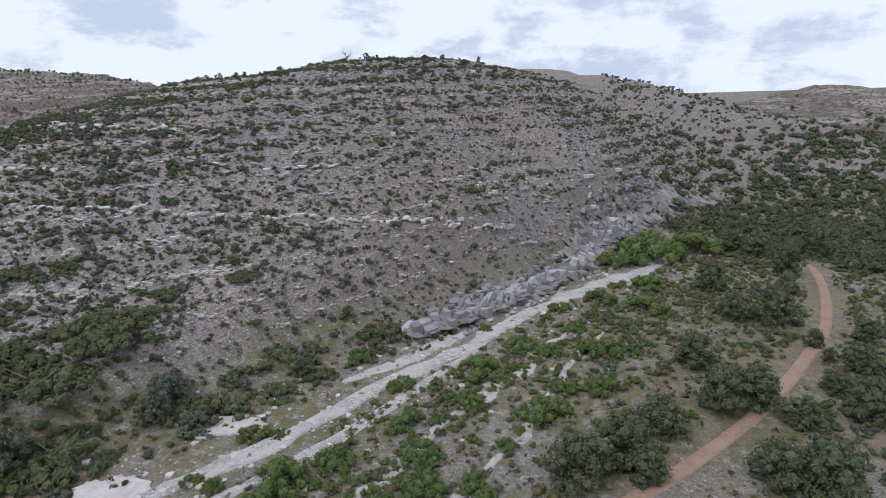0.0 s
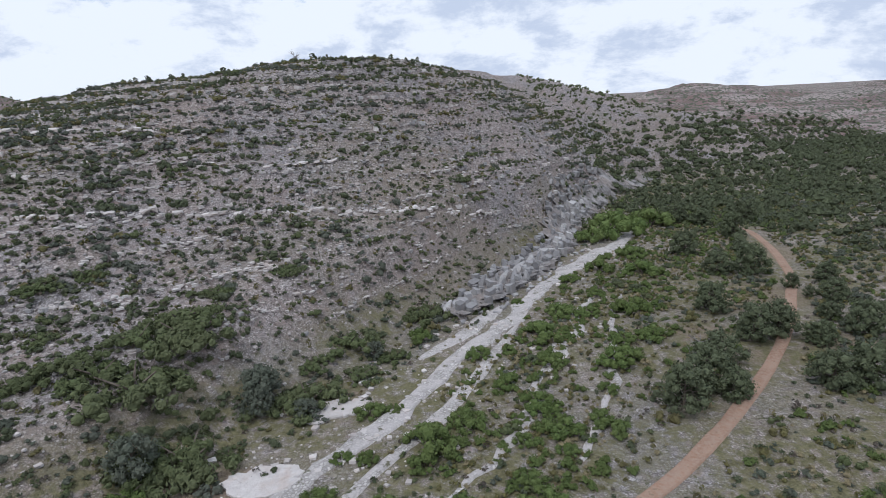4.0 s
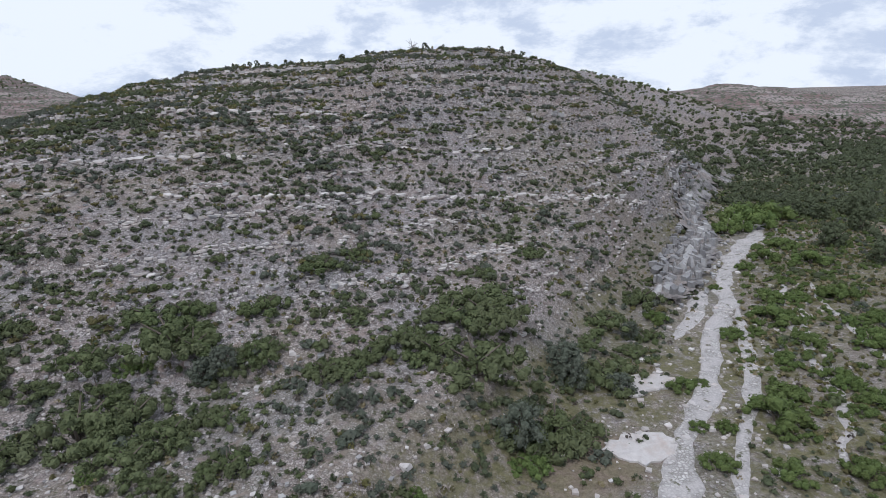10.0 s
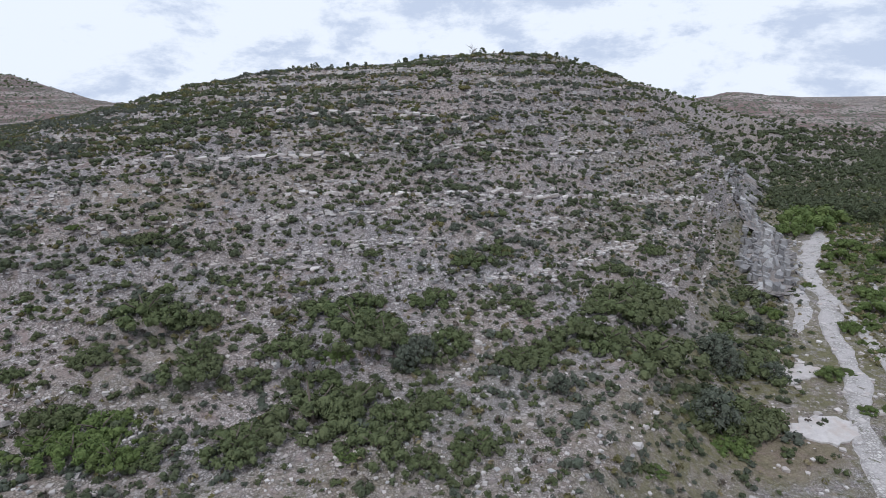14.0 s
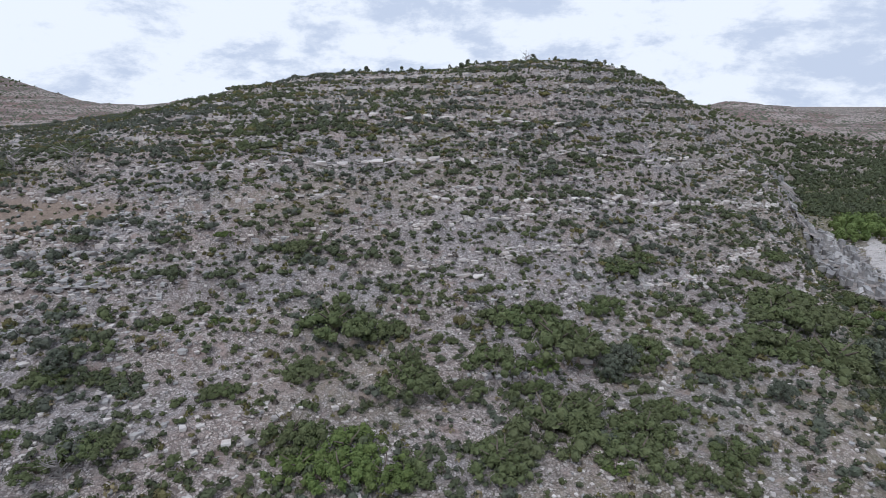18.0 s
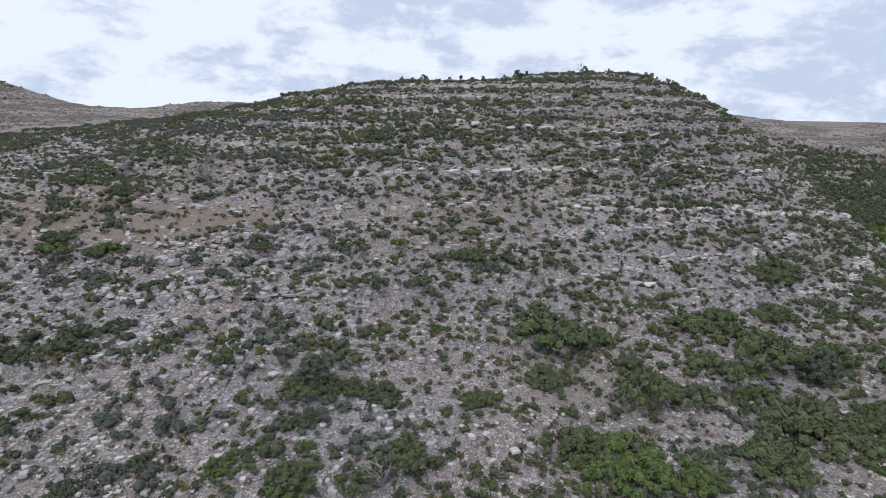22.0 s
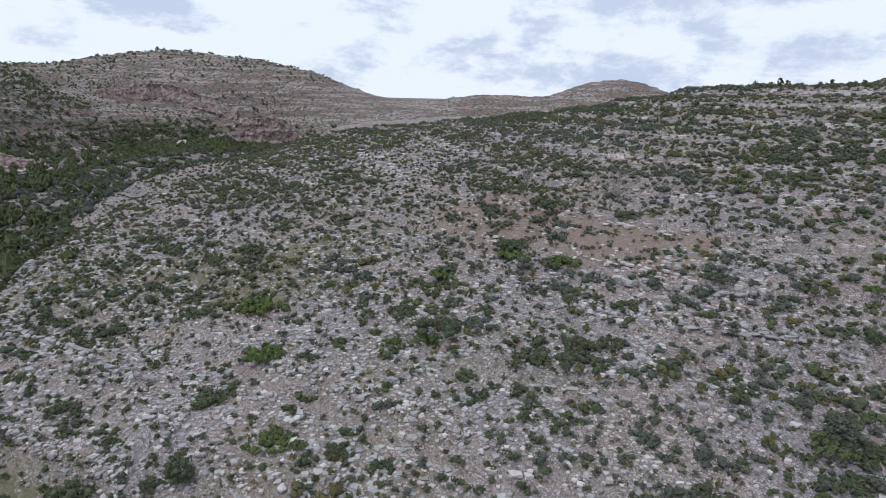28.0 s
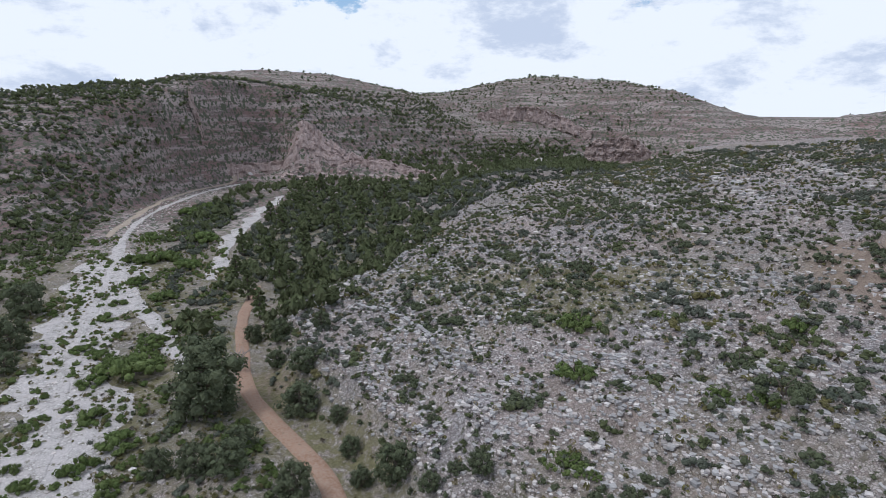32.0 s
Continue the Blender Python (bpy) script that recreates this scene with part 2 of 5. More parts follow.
GROUND = material("rocky_ground", ground_look)
GRAVEL = material("wash_gravel", gravel_look)
ROAD = material("red_dirt", road_look((0.27, 0.155, 0.10), (0.36, 0.23, 0.16), (0.35, 0.25, 0.19)))
TAN = material("tan_earth", road_look((0.30, 0.235, 0.175), (0.42, 0.34, 0.27), (0.38, 0.32, 0.26)))
STONE = material("limestone", stone_look((0.80, 0.745, 0.71), (0.47, 0.42, 0.395), (0.58, 0.47, 0.41)))
GREY_STONE = material("grey_limestone", stone_look((0.56, 0.535, 0.52), (0.31, 0.295, 0.29), (0.43, 0.37, 0.33)))
RED_STONE = material("red_sandstone", stone_look((0.60, 0.485, 0.445), (0.34, 0.25, 0.22), (0.45, 0.375, 0.345)))
DARK_STONE = material("dark_limestone", stone_look((0.40, 0.385, 0.375), (0.20, 0.19, 0.19), (0.31, 0.275, 0.25)))
LEAF = {
    "dark": material("juniper_leaf", leaf_look((0.082, 0.100, 0.052), (0.148, 0.168, 0.090), (0.110, 0.120, 0.070))),
    "green": material("bright_leaf", leaf_look((0.090, 0.134, 0.036), (0.172, 0.222, 0.068), (0.13, 0.158, 0.052))),
    "oak": material("oak_leaf", leaf_look((0.086, 0.112, 0.042), (0.158, 0.182, 0.078), (0.122, 0.130, 0.066))),
    "grey": material("grey_leaf", leaf_look((0.096, 0.114, 0.080), (0.165, 0.178, 0.130), (0.126, 0.130, 0.102))),
    "olive": material("olive_leaf", leaf_look((0.13, 0.125, 0.042), (0.235, 0.212, 0.082), (0.17, 0.145, 0.072))),
    "dry": material("dry_grass", leaf_look((0.26, 0.22, 0.12), (0.42, 0.35, 0.21), (0.33, 0.27, 0.16))),
    "brown": material("brown_scrub", leaf_look((0.095, 0.075, 0.06), (0.17, 0.135, 0.105), (0.13, 0.11, 0.092))),
}
BARK = material("bark", wood_look((0.09, 0.07, 0.055), (0.17, 0.14, 0.115)))
GREY_WOOD = material("weathered_wood", wood_look((0.22, 0.20, 0.19), (0.36, 0.33, 0.31)))

# ---- the lie of the land ----
rng = np.random.RandomState(11)
PERM = rng.permutation(512)
VALUE = rng.rand(512)
# heights of the home hill on a 36 m net of smooth patches, from (-300, -80)
NET_X, NET_Y, NET = -300.0, -80.0, 36.0
HILL_SOUTH = np.array([
    (-15.6, -12.8, -10.2, -7.6, -5.1, -2.7, -0.4, 0.8, 2.4, 3.7, 6.2, 8.6, 10.8),
    (-12.2, -8.3, -5.4, -3.2, 0.4, 2.7, 4.9, 3.8, 5.3, 4.5, 5.6, 7.2, 8.6),
    (-8.2, -2.8, 0.5, 1.2, 4.0, 7.7, 10.9, 15.3, 4.5, 3.3, 5.0, 6.5, 7.4),
    (-3.4, 2.7, 8.1, 10.6, 11.7, 14.9, 5.5, 10.3, -0.5, 4.4, 5.4, 7.0, 7.4),
    (0.8, 10.6, 18.2, 18.2, 24.0, 28.5, 28.8, 16.5, 7.0, 6.7, 7.3, 8.3, 8.1),
    (4.3, 12.1, 20.5, 21.8, 26.5, 32.4, 38.0, 42.8, 9.8, 0.0, 10.2, 7.5, 6.2),
])
HILL_NORTH = np.array([
    (8.3, 15.9, 20.6, 24.8, 29.8, 37.0, 37.0, 49.1, 42.8, -4.4, -1.4, 2.3, 4.8),
    (12.3, 20.1, 23.6, 28.4, 33.9, 36.7, 39.3, 42.8, 39.9, 18.3, 8.2, 4.2, 6.2),
    (12.8, 20.2, 28.3, 30.6, 30.5, 33.2, 38.4, 43.6, 46.2, 39.4, 26.1, 18.0, 14.7),
    (9.0, 15.7, 22.0, 25.3, 27.0, 30.2, 34.9, 39.3, 38.7, 36.7, 29.6, 24.6, 24.1),
    (2.3, 8.9, 14.6, 18.6, 21.6, 25.7, 30.9, 34.6, 34.5, 32.4, 29.2, 28.2, 31.0),
])
HILL = np.vstack([HILL_SOUTH, HILL_NORTH])
WASH = np.array([(14, 112), (9, 100), (4.5, 91), (-0.5, 86.5), (-7, 79), (-13, 69), (-18, 58.5), (-22.5, 51.5), (-27.5, 43), (-31.5, 36), (-35, 31), (-38, 26), (-42, 18), (-52, 3), (-80, -26), (-130, -42),
                 (-172, -26), (-196, -7), (-207, -4), (-224, -0.5), (-241, 5), (-263, 12.5), (-294, 21.5), (-325, 31.5), (-355, 49.5), (-390, 78), (-408, 112)], float)
TRACK = np.array([(31.5, 100), (31, 95), (29, 86), (26, 77), (23, 69), (18.5, 61.5), (14, 54), (8.5, 46), (0.5, 37), (-8, 28), (-17, 21), (-30, 8), (-55, -20), (-100, -48), (-145, -40),
                  (-162, -8), (-170, 9), (-176.5, 13), (-184, 13.8), (-192, 14), (-200.5, 14.6), (-212, 19), (-225, 24), (-240, 34)], float)
VALLEY = np.array([(-215, 8), (-256, 16), (-300, 40), (-335, 80), (-352, 125), (-352, 180), (-350, 250), (-345, 300)], float)
# far hills: centre, half-widths along and across, turn in degrees, height, how steep the edge is
FAR = [(200, 310, 250, 70, 0, 18.5, 2.4),
       (98, 300, 50, 45, 0, 10, 2.0),
       (340, 300, 110, 90, -8, 12, 2.2),
       (-83, 423, 113, 56, 23, 26, 5.0),
       (-173, 451, 95, 32, 6.6, 28, 3.4),
       (-431, 402, 170, 76, 6, 57, 2.2),
       (-571, 191, 170, 160, 57, 61, 2.6),
       (-446, 11, 223, 92, 54, 33, 2.4),
       (900, 300, 400, 500, 0, 50, 2.0), (-100, -420, 600, 180, 0, 45, 2.0)]


BED = 2.7


def smooth(a, b, x):
    u = np.clip((x - a) / (b - a), 0, 1)
    return u * u * (3 - 2 * u)


def vnoise(x, y, seed=0):
    xi, yi = np.floor(x).astype(int), np.floor(y).astype(int)
    u, v = x - xi, y - yi
    u, v = u * u * (3 - 2 * u), v * v * (3 - 2 * v)

    def h(i, j):
        return VALUE[(PERM[(i + seed * 17) % 512] + j) % 512]

    return (h(xi, yi) * (1 - u) + h(xi + 1, yi) * u) * (1 - v) + (h(xi, yi + 1) * (1 - u) + h(xi + 1, yi + 1) * u) * v


def fbm(x, y, octaves=4, seed=0):
    total, amp, norm = 0.0, 1.0, 0.0
    for k in range(octaves):
        total = total + amp * vnoise(x * 2 ** k + 13.7 * k, y * 2 ** k - 7.3 * k, seed + k)
        norm, amp = norm + amp, amp * 0.5
    return total / norm


def line_distance(line, x, y):
    """The distance to a line of points, and how far along it (in metres) the nearest place is."""
    best, along, run = np.full(np.shape(x), 1e9), np.zeros(np.shape(x)), 0.0
    for a, b in zip(line, line[1:]):
        d = b - a
        n = np.hypot(*d)
        u = np.clip(((x - a[0]) * d[0] + (y - a[1]) * d[1]) / n ** 2, 0, 1)
        r = np.hypot(x - a[0] - u * d[0], y - a[1] - u * d[1])
        along = np.where(r < best, run + u * n, along)
        best, run = np.minimum(r, best), run + n
    return best, along


def rounded(line, step=2.0, passes=3):
    """The line with its corners cut, in short even steps."""
    p = line
    for _ in range(passes):
        q = np.empty((2 * len(p) - 2, 2))
        q[0::2], q[1::2] = 0.75 * p[:-1] + 0.25 * p[1:], 0.25 * p[:-1] + 0.75 * p[1:]
        p = np.vstack([p[:1], q, p[-1:]])
    s = np.r_[0, np.cumsum(np.hypot(*np.diff(p, axis=0).T))]
    t = np.arange(0, s[-1], step)
    return np.stack([np.interp(t, s, p[:, 0]), np.interp(t, s, p[:, 1])], 1)


WASH_LINE, TRACK_LINE = rounded(WASH, 2.0), rounded(TRACK, 1.5)
NORTH_CHANNEL = np.array([(-250, 28.5), (-267, 36.5), (-289, 48), (-305, 59.5), (-326, 74.5), (-347, 91)], float)


def hill_net(x, y):
    gx, gy = (x - NET_X) / NET - 1, (y - NET_Y) / NET - 1
    rows, cols = HILL.shape
    i, j = np.clip(np.floor(gx), 0, cols - 4).astype(int), np.clip(np.floor(gy), 0, rows - 4).astype(int)
    u, v = np.clip(gx - i, 0, 1), np.clip(gy - j, 0, 1)

    def basis(w):
        return (1 - w) ** 3 / 6, (3 * w ** 3 - 6 * w ** 2 + 4) / 6, (-3 * w ** 3 + 3 * w ** 2 + 3 * w + 1) / 6, w ** 3 / 6

    bx, by, z = basis(u), basis(v), 0.0
    for a in range(4):
        for b in range(4):
            z = z + HILL[j + a, i + b] * by[a] * bx[b]
    return z


def floor_level(x):
    return 3.6 + 2.7 * smooth(-210, -20, x)


def far_land(x, y):
    z = floor_level(x) + 2.0 * fbm(x / 60, y / 60, 3, 40)
    for cx, cy, rx, ry, turn, h, edge in FAR:
        c, s = math.cos(radians(turn)), math.sin(radians(turn))
        u, v = ((x - cx) * c + (y - cy) * s) / rx, (-(x - cx) * s + (y - cy) * c) / ry
        z = z + h * np.exp(-((u * u + v * v) ** (edge / 2)) * 1.1)
    return z


def home(x, y):
    """1 on the home hill's net, 0 outside it."""
    return smooth(-262, -228, x) * (1 - smooth(78, 100, x)) * smooth(-44, -30, y) * (1 - smooth(208, 240, y))


def land(x, y):
    w = home(x, y)
    z = 4.0 * np.exp(-((x + 106) / 40) ** 2 - ((y - 136) / 26) ** 2) + w * hill_net(x, y) + (1 - w) * far_land(x, y)
    low = floor_level(x)
    z = low + np.logaddexp(0, (z - low) * 1.2) / 1.2
    dv, _ = line_distance(VALLEY, x, y)
    away = 1 - w * smooth(-236, -206, x)
    z = z + (low + 0.4 + 1.2 * fbm(x / 30, y / 30, 3, 52) - z) * (1 - smooth(34, 74, dv + 14 * (fbm(x / 35, y / 35, 3, 53) - 0.5))) * away
    dw, _ = line_distance(WASH, x, y)
    dt, _ = line_distance(TRACK, x, y)
    z = z + (low + 0.2 - z) * (1 - smooth(9, 20, dw)) + np.minimum(0, low + 0.9 - z) * (1 - smooth(2.5, 9, dt)) * (dw > 9)
    # the bench that the red canyon cliff holds up
    back = -0.866 * (x + 412) + 0.5 * (y - 80) + 5 * (fbm(x / 22, y / 22, 3, 71) - 0.5)
    run = (0.5 * (x + 412) + 0.866 * (y - 80)) / 112
    z = z + 7 * smooth(0, 8, back) * (1 - smooth(15, 85, back)) * smooth(-0.3, 0.2, run) * (1 - smooth(0.7, 1.1, run))
    slope = smooth(1.5, 6, z - low)
    bed = BED
    s = z / bed + 1.3 * fbm(x / 70, y / 70, 3, 7)
    k = np.floor(s)
    stepped = z + bed * (smooth(0.36, 0.60, s - k) - (s - k)) * (0.35 + 0.65 * vnoise(x / 23, y / 23, 9))
    z = z + (stepped - z) * slope * 0.62
    rough = 0.10 + 0.9 * slope
    z = z + rough * (0.9 * (fbm(x / 9, y / 9, 3, 3) - 0.5) + 0.7 * (vnoise(x / 1.9, y / 1.9, 5) - 0.5))
    return z + slope * (1 - w) * 5 * (fbm(x / 45, y / 45, 3, 21) - 0.5)


def riser(x, y):
    """How near a place is to the front of a rock bed."""
    z = land(x, y)
    s = z / BED + 1.3 * fbm(x / 70, y / 70, 3, 7)
    return np.exp(-((s - np.floor(s) - 0.5) / 0.16) ** 2)


# ---- meshes ----


def mesh_of(name, verts, faces, mat=None, shade=False):
    """A mesh from an array of corners and arrays of faces, each with its own number of corners."""
    me = bpy.data.meshes.new(name)
    faces = [np.asarray(f, np.int32) for f in (faces if isinstance(faces, list) else [faces]) if len(f)]
    verts = np.asarray(verts, np.float32)
    me.vertices.add(len(verts))
    me.vertices.foreach_set("co", verts.ravel())
    loops = np.concatenate([f.ravel() for f in faces])
    sizes = np.concatenate([np.full(len(f), f.shape[1], np.int32) for f in faces])
    me.loops.add(len(loops))
    me.loops.foreach_set("vertex_index", loops)
    me.polygons.add(len(sizes))
    me.polygons.foreach_set("loop_start", np.r_[0, np.cumsum(sizes)[:-1]].astype(np.int32))
    me.polygons.foreach_set("loop_total", sizes)
    me.update(calc_edges=True)
    if not shade:
        me.shade_flat()
    if mat:
        me.materials.append(mat)
    return me


def spaced(lo, hi, step, reach, growth):
    """Even steps from lo to hi, then ever longer ones out to reach."""
    mid = list(np.arange(lo, hi + step, step))
    out, s = [], step
    while (out[-1] if out else 0) < reach:
        s *= growth
        out.append((out[-1] if out else 0) + s)
    return np.array([lo - v for v in reversed(out)] + mid + [mid[-1] + v for v in out])


def build_ground():
    xs, ys = spaced(-262, 80, 1.4, 4200, 1.028), spaced(-34, 186, 1.4, 4200, 1.034)
    gx, gy = np.meshgrid(xs, ys)
    x, y = gx.ravel(), gy.ravel()
    z = land(x, y)
    n = len(xs)
    i = (np.arange(len(ys) - 1)[:, None] * n + np.arange(n - 1)[None]).ravel()
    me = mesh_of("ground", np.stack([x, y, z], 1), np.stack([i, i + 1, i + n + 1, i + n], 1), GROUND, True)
    slope = smooth(1.5, 6, z - floor_level(x))
    patch = fbm(x / 26, y / 26, 4, 60)
    soil = smooth(0.55, 0.68, patch) * 0.22
    for px, py, r in SOIL_SPOTS:
        soil = np.maximum(soil, 1 - smooth(0.6, 1.1, np.hypot(x - px, (y - py) * 1.3) / r + 0.7 * (fbm(x / 5, y / 5, 3, 61) - 0.5)))
    grass = smooth(0.50, 0.66, fbm(x / 14, y / 14, 4, 62)) * 0.25 * slope + (1 - slope) * (0.55 + 0.45 * smooth(0.42, 0.6, fbm(x / 9, y / 9, 3, 63)))
    for px, py, r in GRASS_SPOTS:
        grass = np.maximum(grass, 0.9 * (1 - smooth(0.6, 1.1, np.hypot((x - px) * 0.55, y - py) / r + 0.8 * (fbm(x / 5, y / 5, 3, 64) - 0.5))))
    distant = smooth(30, 90, np.hypot(np.maximum(np.abs(x + 95) - 135, 0), np.maximum(np.abs(y - 90) - 90, 0)))
    for name, values in (("soil", soil), ("grass", grass), ("distant", distant)):
        me.attributes.new(name, "FLOAT", "POINT").data.foreach_set("value", np.clip(values, 0, 1).astype(np.float32))
    return tagged(new("ground", me), "rocky limestone hillside with thin soil and dry grass", "ground", kind="structure")


SOIL_SPOTS = [(-146.2, 57, 8.2), (-136.5, 53.9, 8.2), (-128.9, 52, 5.8), (-149.7, 62.8, 9), (-139.6, 56.2, 6.6), (-46.1, 25.1, 5.9), (-38, 40.7, 3.2), (-43.6, 28.3, 3), (13.1, 61.9, 8.2), (7.1, 45, 3.2), (25.1, 83.1, 9.1), (2.3, 51.2, 4.5), (15.9, 46.7, 5.8), (-198.3, 16.2, 5.8)]
GRASS_SPOTS = [(-177.2, 45.8, 8.1), (-169.8, 53.8, 5.2), (-3.7, 44.4, 3.1), (0.5, 54.9, 3.1), (-196.3, 43.6, 7.1), (-179.5, 48.5, 6.4), (-167.3, 53.6, 4.1), (-2.4, 52.4, 4.2)]
build_ground()


def ribbon(name, line, half, lift, mat, wobble, seed, label, category, crown=0.0, cross=5):
    """A strip with a ragged edge that lies on the land along a line."""
    d = np.gradient(line, axis=0)
    d /= np.hypot(d[:, 0], d[:, 1])[:, None]
    side = np.stack([-d[:, 1], d[:, 0]], 1)
    s = np.r_[0, np.cumsum(np.hypot(*np.diff(line, axis=0).T))]
    half = half * (1 + 0.45 * smooth(-120, -170, line[:, 0])) if name == "road" else half * (1 + 0.3 * smooth(-30, -18, line[:, 0])) if name == "wash_bed" else half
    left = half * (1 + wobble * 2 * (fbm(s / 4.5, s * 0 + seed, 4, seed) - 0.5))
    right = half * (1 + wobble * 2 * (fbm(s / 4.5, s * 0 + seed + 9.5, 4, seed) - 0.5))
    left, right = np.maximum(left, 0.04), np.maximum(right, 0.04)
    ends = np.minimum(1, np.minimum(s + 0.6, s[-1] - s + 0.6) / 6) ** 0.5
    left, right = left * ends, right * ends
    u = np.linspace(0, 1, cross)
    p = line[:, None] + side[:, None] * (left[:, None] * (1 - u) - right[:, None] * u)[..., None]
    z = land(p[..., 0], p[..., 1]) + lift
    edge = (u == 0) | (u == 1)
    z[:, edge] -= lift + 0.35
    z += crown * np.cos((u - 0.5) * 4 * math.pi)[None]
    v = np.concatenate([p, z[..., None]], 2).reshape(-1, 3)
    i = (np.arange(len(line) - 1)[:, None] * cross + np.arange(cross - 1)[None]).ravel()
    me = mesh_of(name, v, np.stack([i, i + cross, i + cross + 1, i + 1], 1), mat, True)
    return tagged(new(name, me), label, category, kind="structure")


ribbon("road", TRACK_LINE, 0.78, 0.16, ROAD, 0.25, 3, "red dirt two-track road across the valley floor", "road", 0.04, 9)
ribbon("wash_bed", rounded(WASH, 0.8), 1.12, 0.14, GRAVEL, 1.1, 5, "dry wash bed of white limestone gravel", "wash", 0.0, 9)


ribbon("wash_side_channel", rounded(np.array([(-18, 56), (-20.5, 50), (-24, 42), (-27.5, 35), (-31, 29.5), (-34, 25), (-37, 19)], float), 0.8), 0.95, 0.15, GRAVEL, 0.9, 8, "narrow side channel of pale gravel beside the wash", "wash")
ribbon("wash_bench", rounded(np.array([(-30, 47.5), (-26, 52), (-23, 56), (-19, 63)], float), 0.8), 1.5, 0.15, GRAVEL, 1.3, 10, "flat pale rock bench at the edge of the wash", "wash")
ribbon("wash_middle_channel", rounded(np.array([(-6, 66), (-11.5, 54), (-17, 43), (-20.5, 34), (-22.5, 29), (-27, 24)], float), 0.8), 0.9, 0.13, GRAVEL, 2.2, 11, "broken strip of pale gravel between bushes", "wash")
ribbon("wash_outer_channel", rounded(np.array([(-2, 66), (-6, 57), (-8.5, 47), (-10.5, 40.5), (-13, 34), (-16.5, 28.5)], float), 0.8), 0.8, 0.13, GRAVEL, 1.8, 12, "thin broken strip of pale gravel among green bushes", "wash")
ribbon("wash_head", rounded(np.array([(-4, 82), (1, 87), (6, 91)], float), 0.8), 2.6, 0.16, GRAVEL, 0.7, 13, "broad pale gravel flat at the head of the open wash", "wash", 0.0, 9)
ribbon("wash_rubble_bed", rounded(np.array([(-176, -20), (-194, -6.5), (-206, -3.5), (-222, -0.5), (-239, 4.5), (-260, 11.5), (-288, 20)], float), 2.0), 7.0, 0.11, GRAVEL, 0.7, 15, "wide bed of white limestone rubble", "wash", 0.0, 9)
ribbon("wash_far_channel", rounded(np.array([(-208, 10.5), (-214, 11.8), (-224, 12.8), (-238, 13.4), (-255, 14.3), (-276, 17.4), (-300, 23)], float), 1.5), 2.0, 0.17, GRAVEL, 0.5, 16, "pale gravel channel winding between bushes", "wash")
ribbon("wash_north_channel", rounded(NORTH_CHANNEL, 1.5), 2.6, 0.15, GRAVEL, 1.3, 17, "pale stony channel below the pines", "wash")
ribbon("wash_bank", rounded(np.array([(-310, 22), (-322, 27), (-348, 40), (-382, 61), (-404, 90), (-412, 112)], float), 2.0), 1.6, 0.2, TAN, 0.8, 18, "tan earth bank along the bend of the wash", "bank")

# ---- plants and stones: shapes ----


def part(name, me, parent, label=""):
    ob = new(name, me)
    ob.parent = parent
    return tagged(ob, label)


def tube(points, radii, sides=5):
    """Corners and faces of a tapered limb along points."""
    v, f = [], []
    for k, (p, r) in enumerate(zip(points, radii)):
        p = Vector(p)
        q = Vector(points[min(k + 1, len(points) - 1)]) - Vector(points[max(k - 1, 0)])
        m = q.to_track_quat("Z", "Y").to_matrix()
        for j in range(sides):
            a = 2 * math.pi * j / sides
            v.append(p + m @ Vector((math.cos(a) * r, math.sin(a) * r, 0)))
        if k:
            b = (k - 1) * sides
            f += [(b + j, b + (j + 1) % sides, b + sides + (j + 1) % sides, b + sides + j) for j in range(sides)]
    return np.array([tuple(p) for p in v]), np.array(f)


def joined(pieces):
    v, f, n = [], [], 0
    for a, b in pieces:
        v.append(a)
        f.append(b + n)
        n += len(a)
    return np.vstack(v), np.vstack(f)


def leaves(r, centres, radii, count, size, lift=0.35):
    """Corners and faces of leaf sprays spread over lumps."""
    k = r.choice(len(centres), count, p=radii ** 2 / np.sum(radii ** 2))
    out = r.normal(size=(count, 3))
    out[:, 2] = np.abs(out[:, 2]) * 0.9 - 0.25 + lift * 0.3
    out /= np.linalg.norm(out, axis=1)[:, None]
    p = centres[k] + out * (radii[k] * r.uniform(0.72, 1.12, count))[:, None] * np.array([1, 1, 0.85])
    nrm = out + r.normal(size=(count, 3)) * 0.55 + np.array([0, 0, lift])
    nrm /= np.linalg.norm(nrm, axis=1)[:, None]
    t = np.cross(nrm, r.normal(size=(count, 3)))
    t /= np.linalg.norm(t, axis=1)[:, None]
    b = np.cross(nrm, t)
    s = (size * r.uniform(0.6, 1.35, count))[:, None]
    bend = nrm * s * 0.3
    q = np.stack([p - t * s, p - b * s * 0.6 + bend, p + t * s, p + b * s * 0.6 + bend], 1).reshape(-1, 3)
    return q, np.arange(count * 4).reshape(-1, 4)


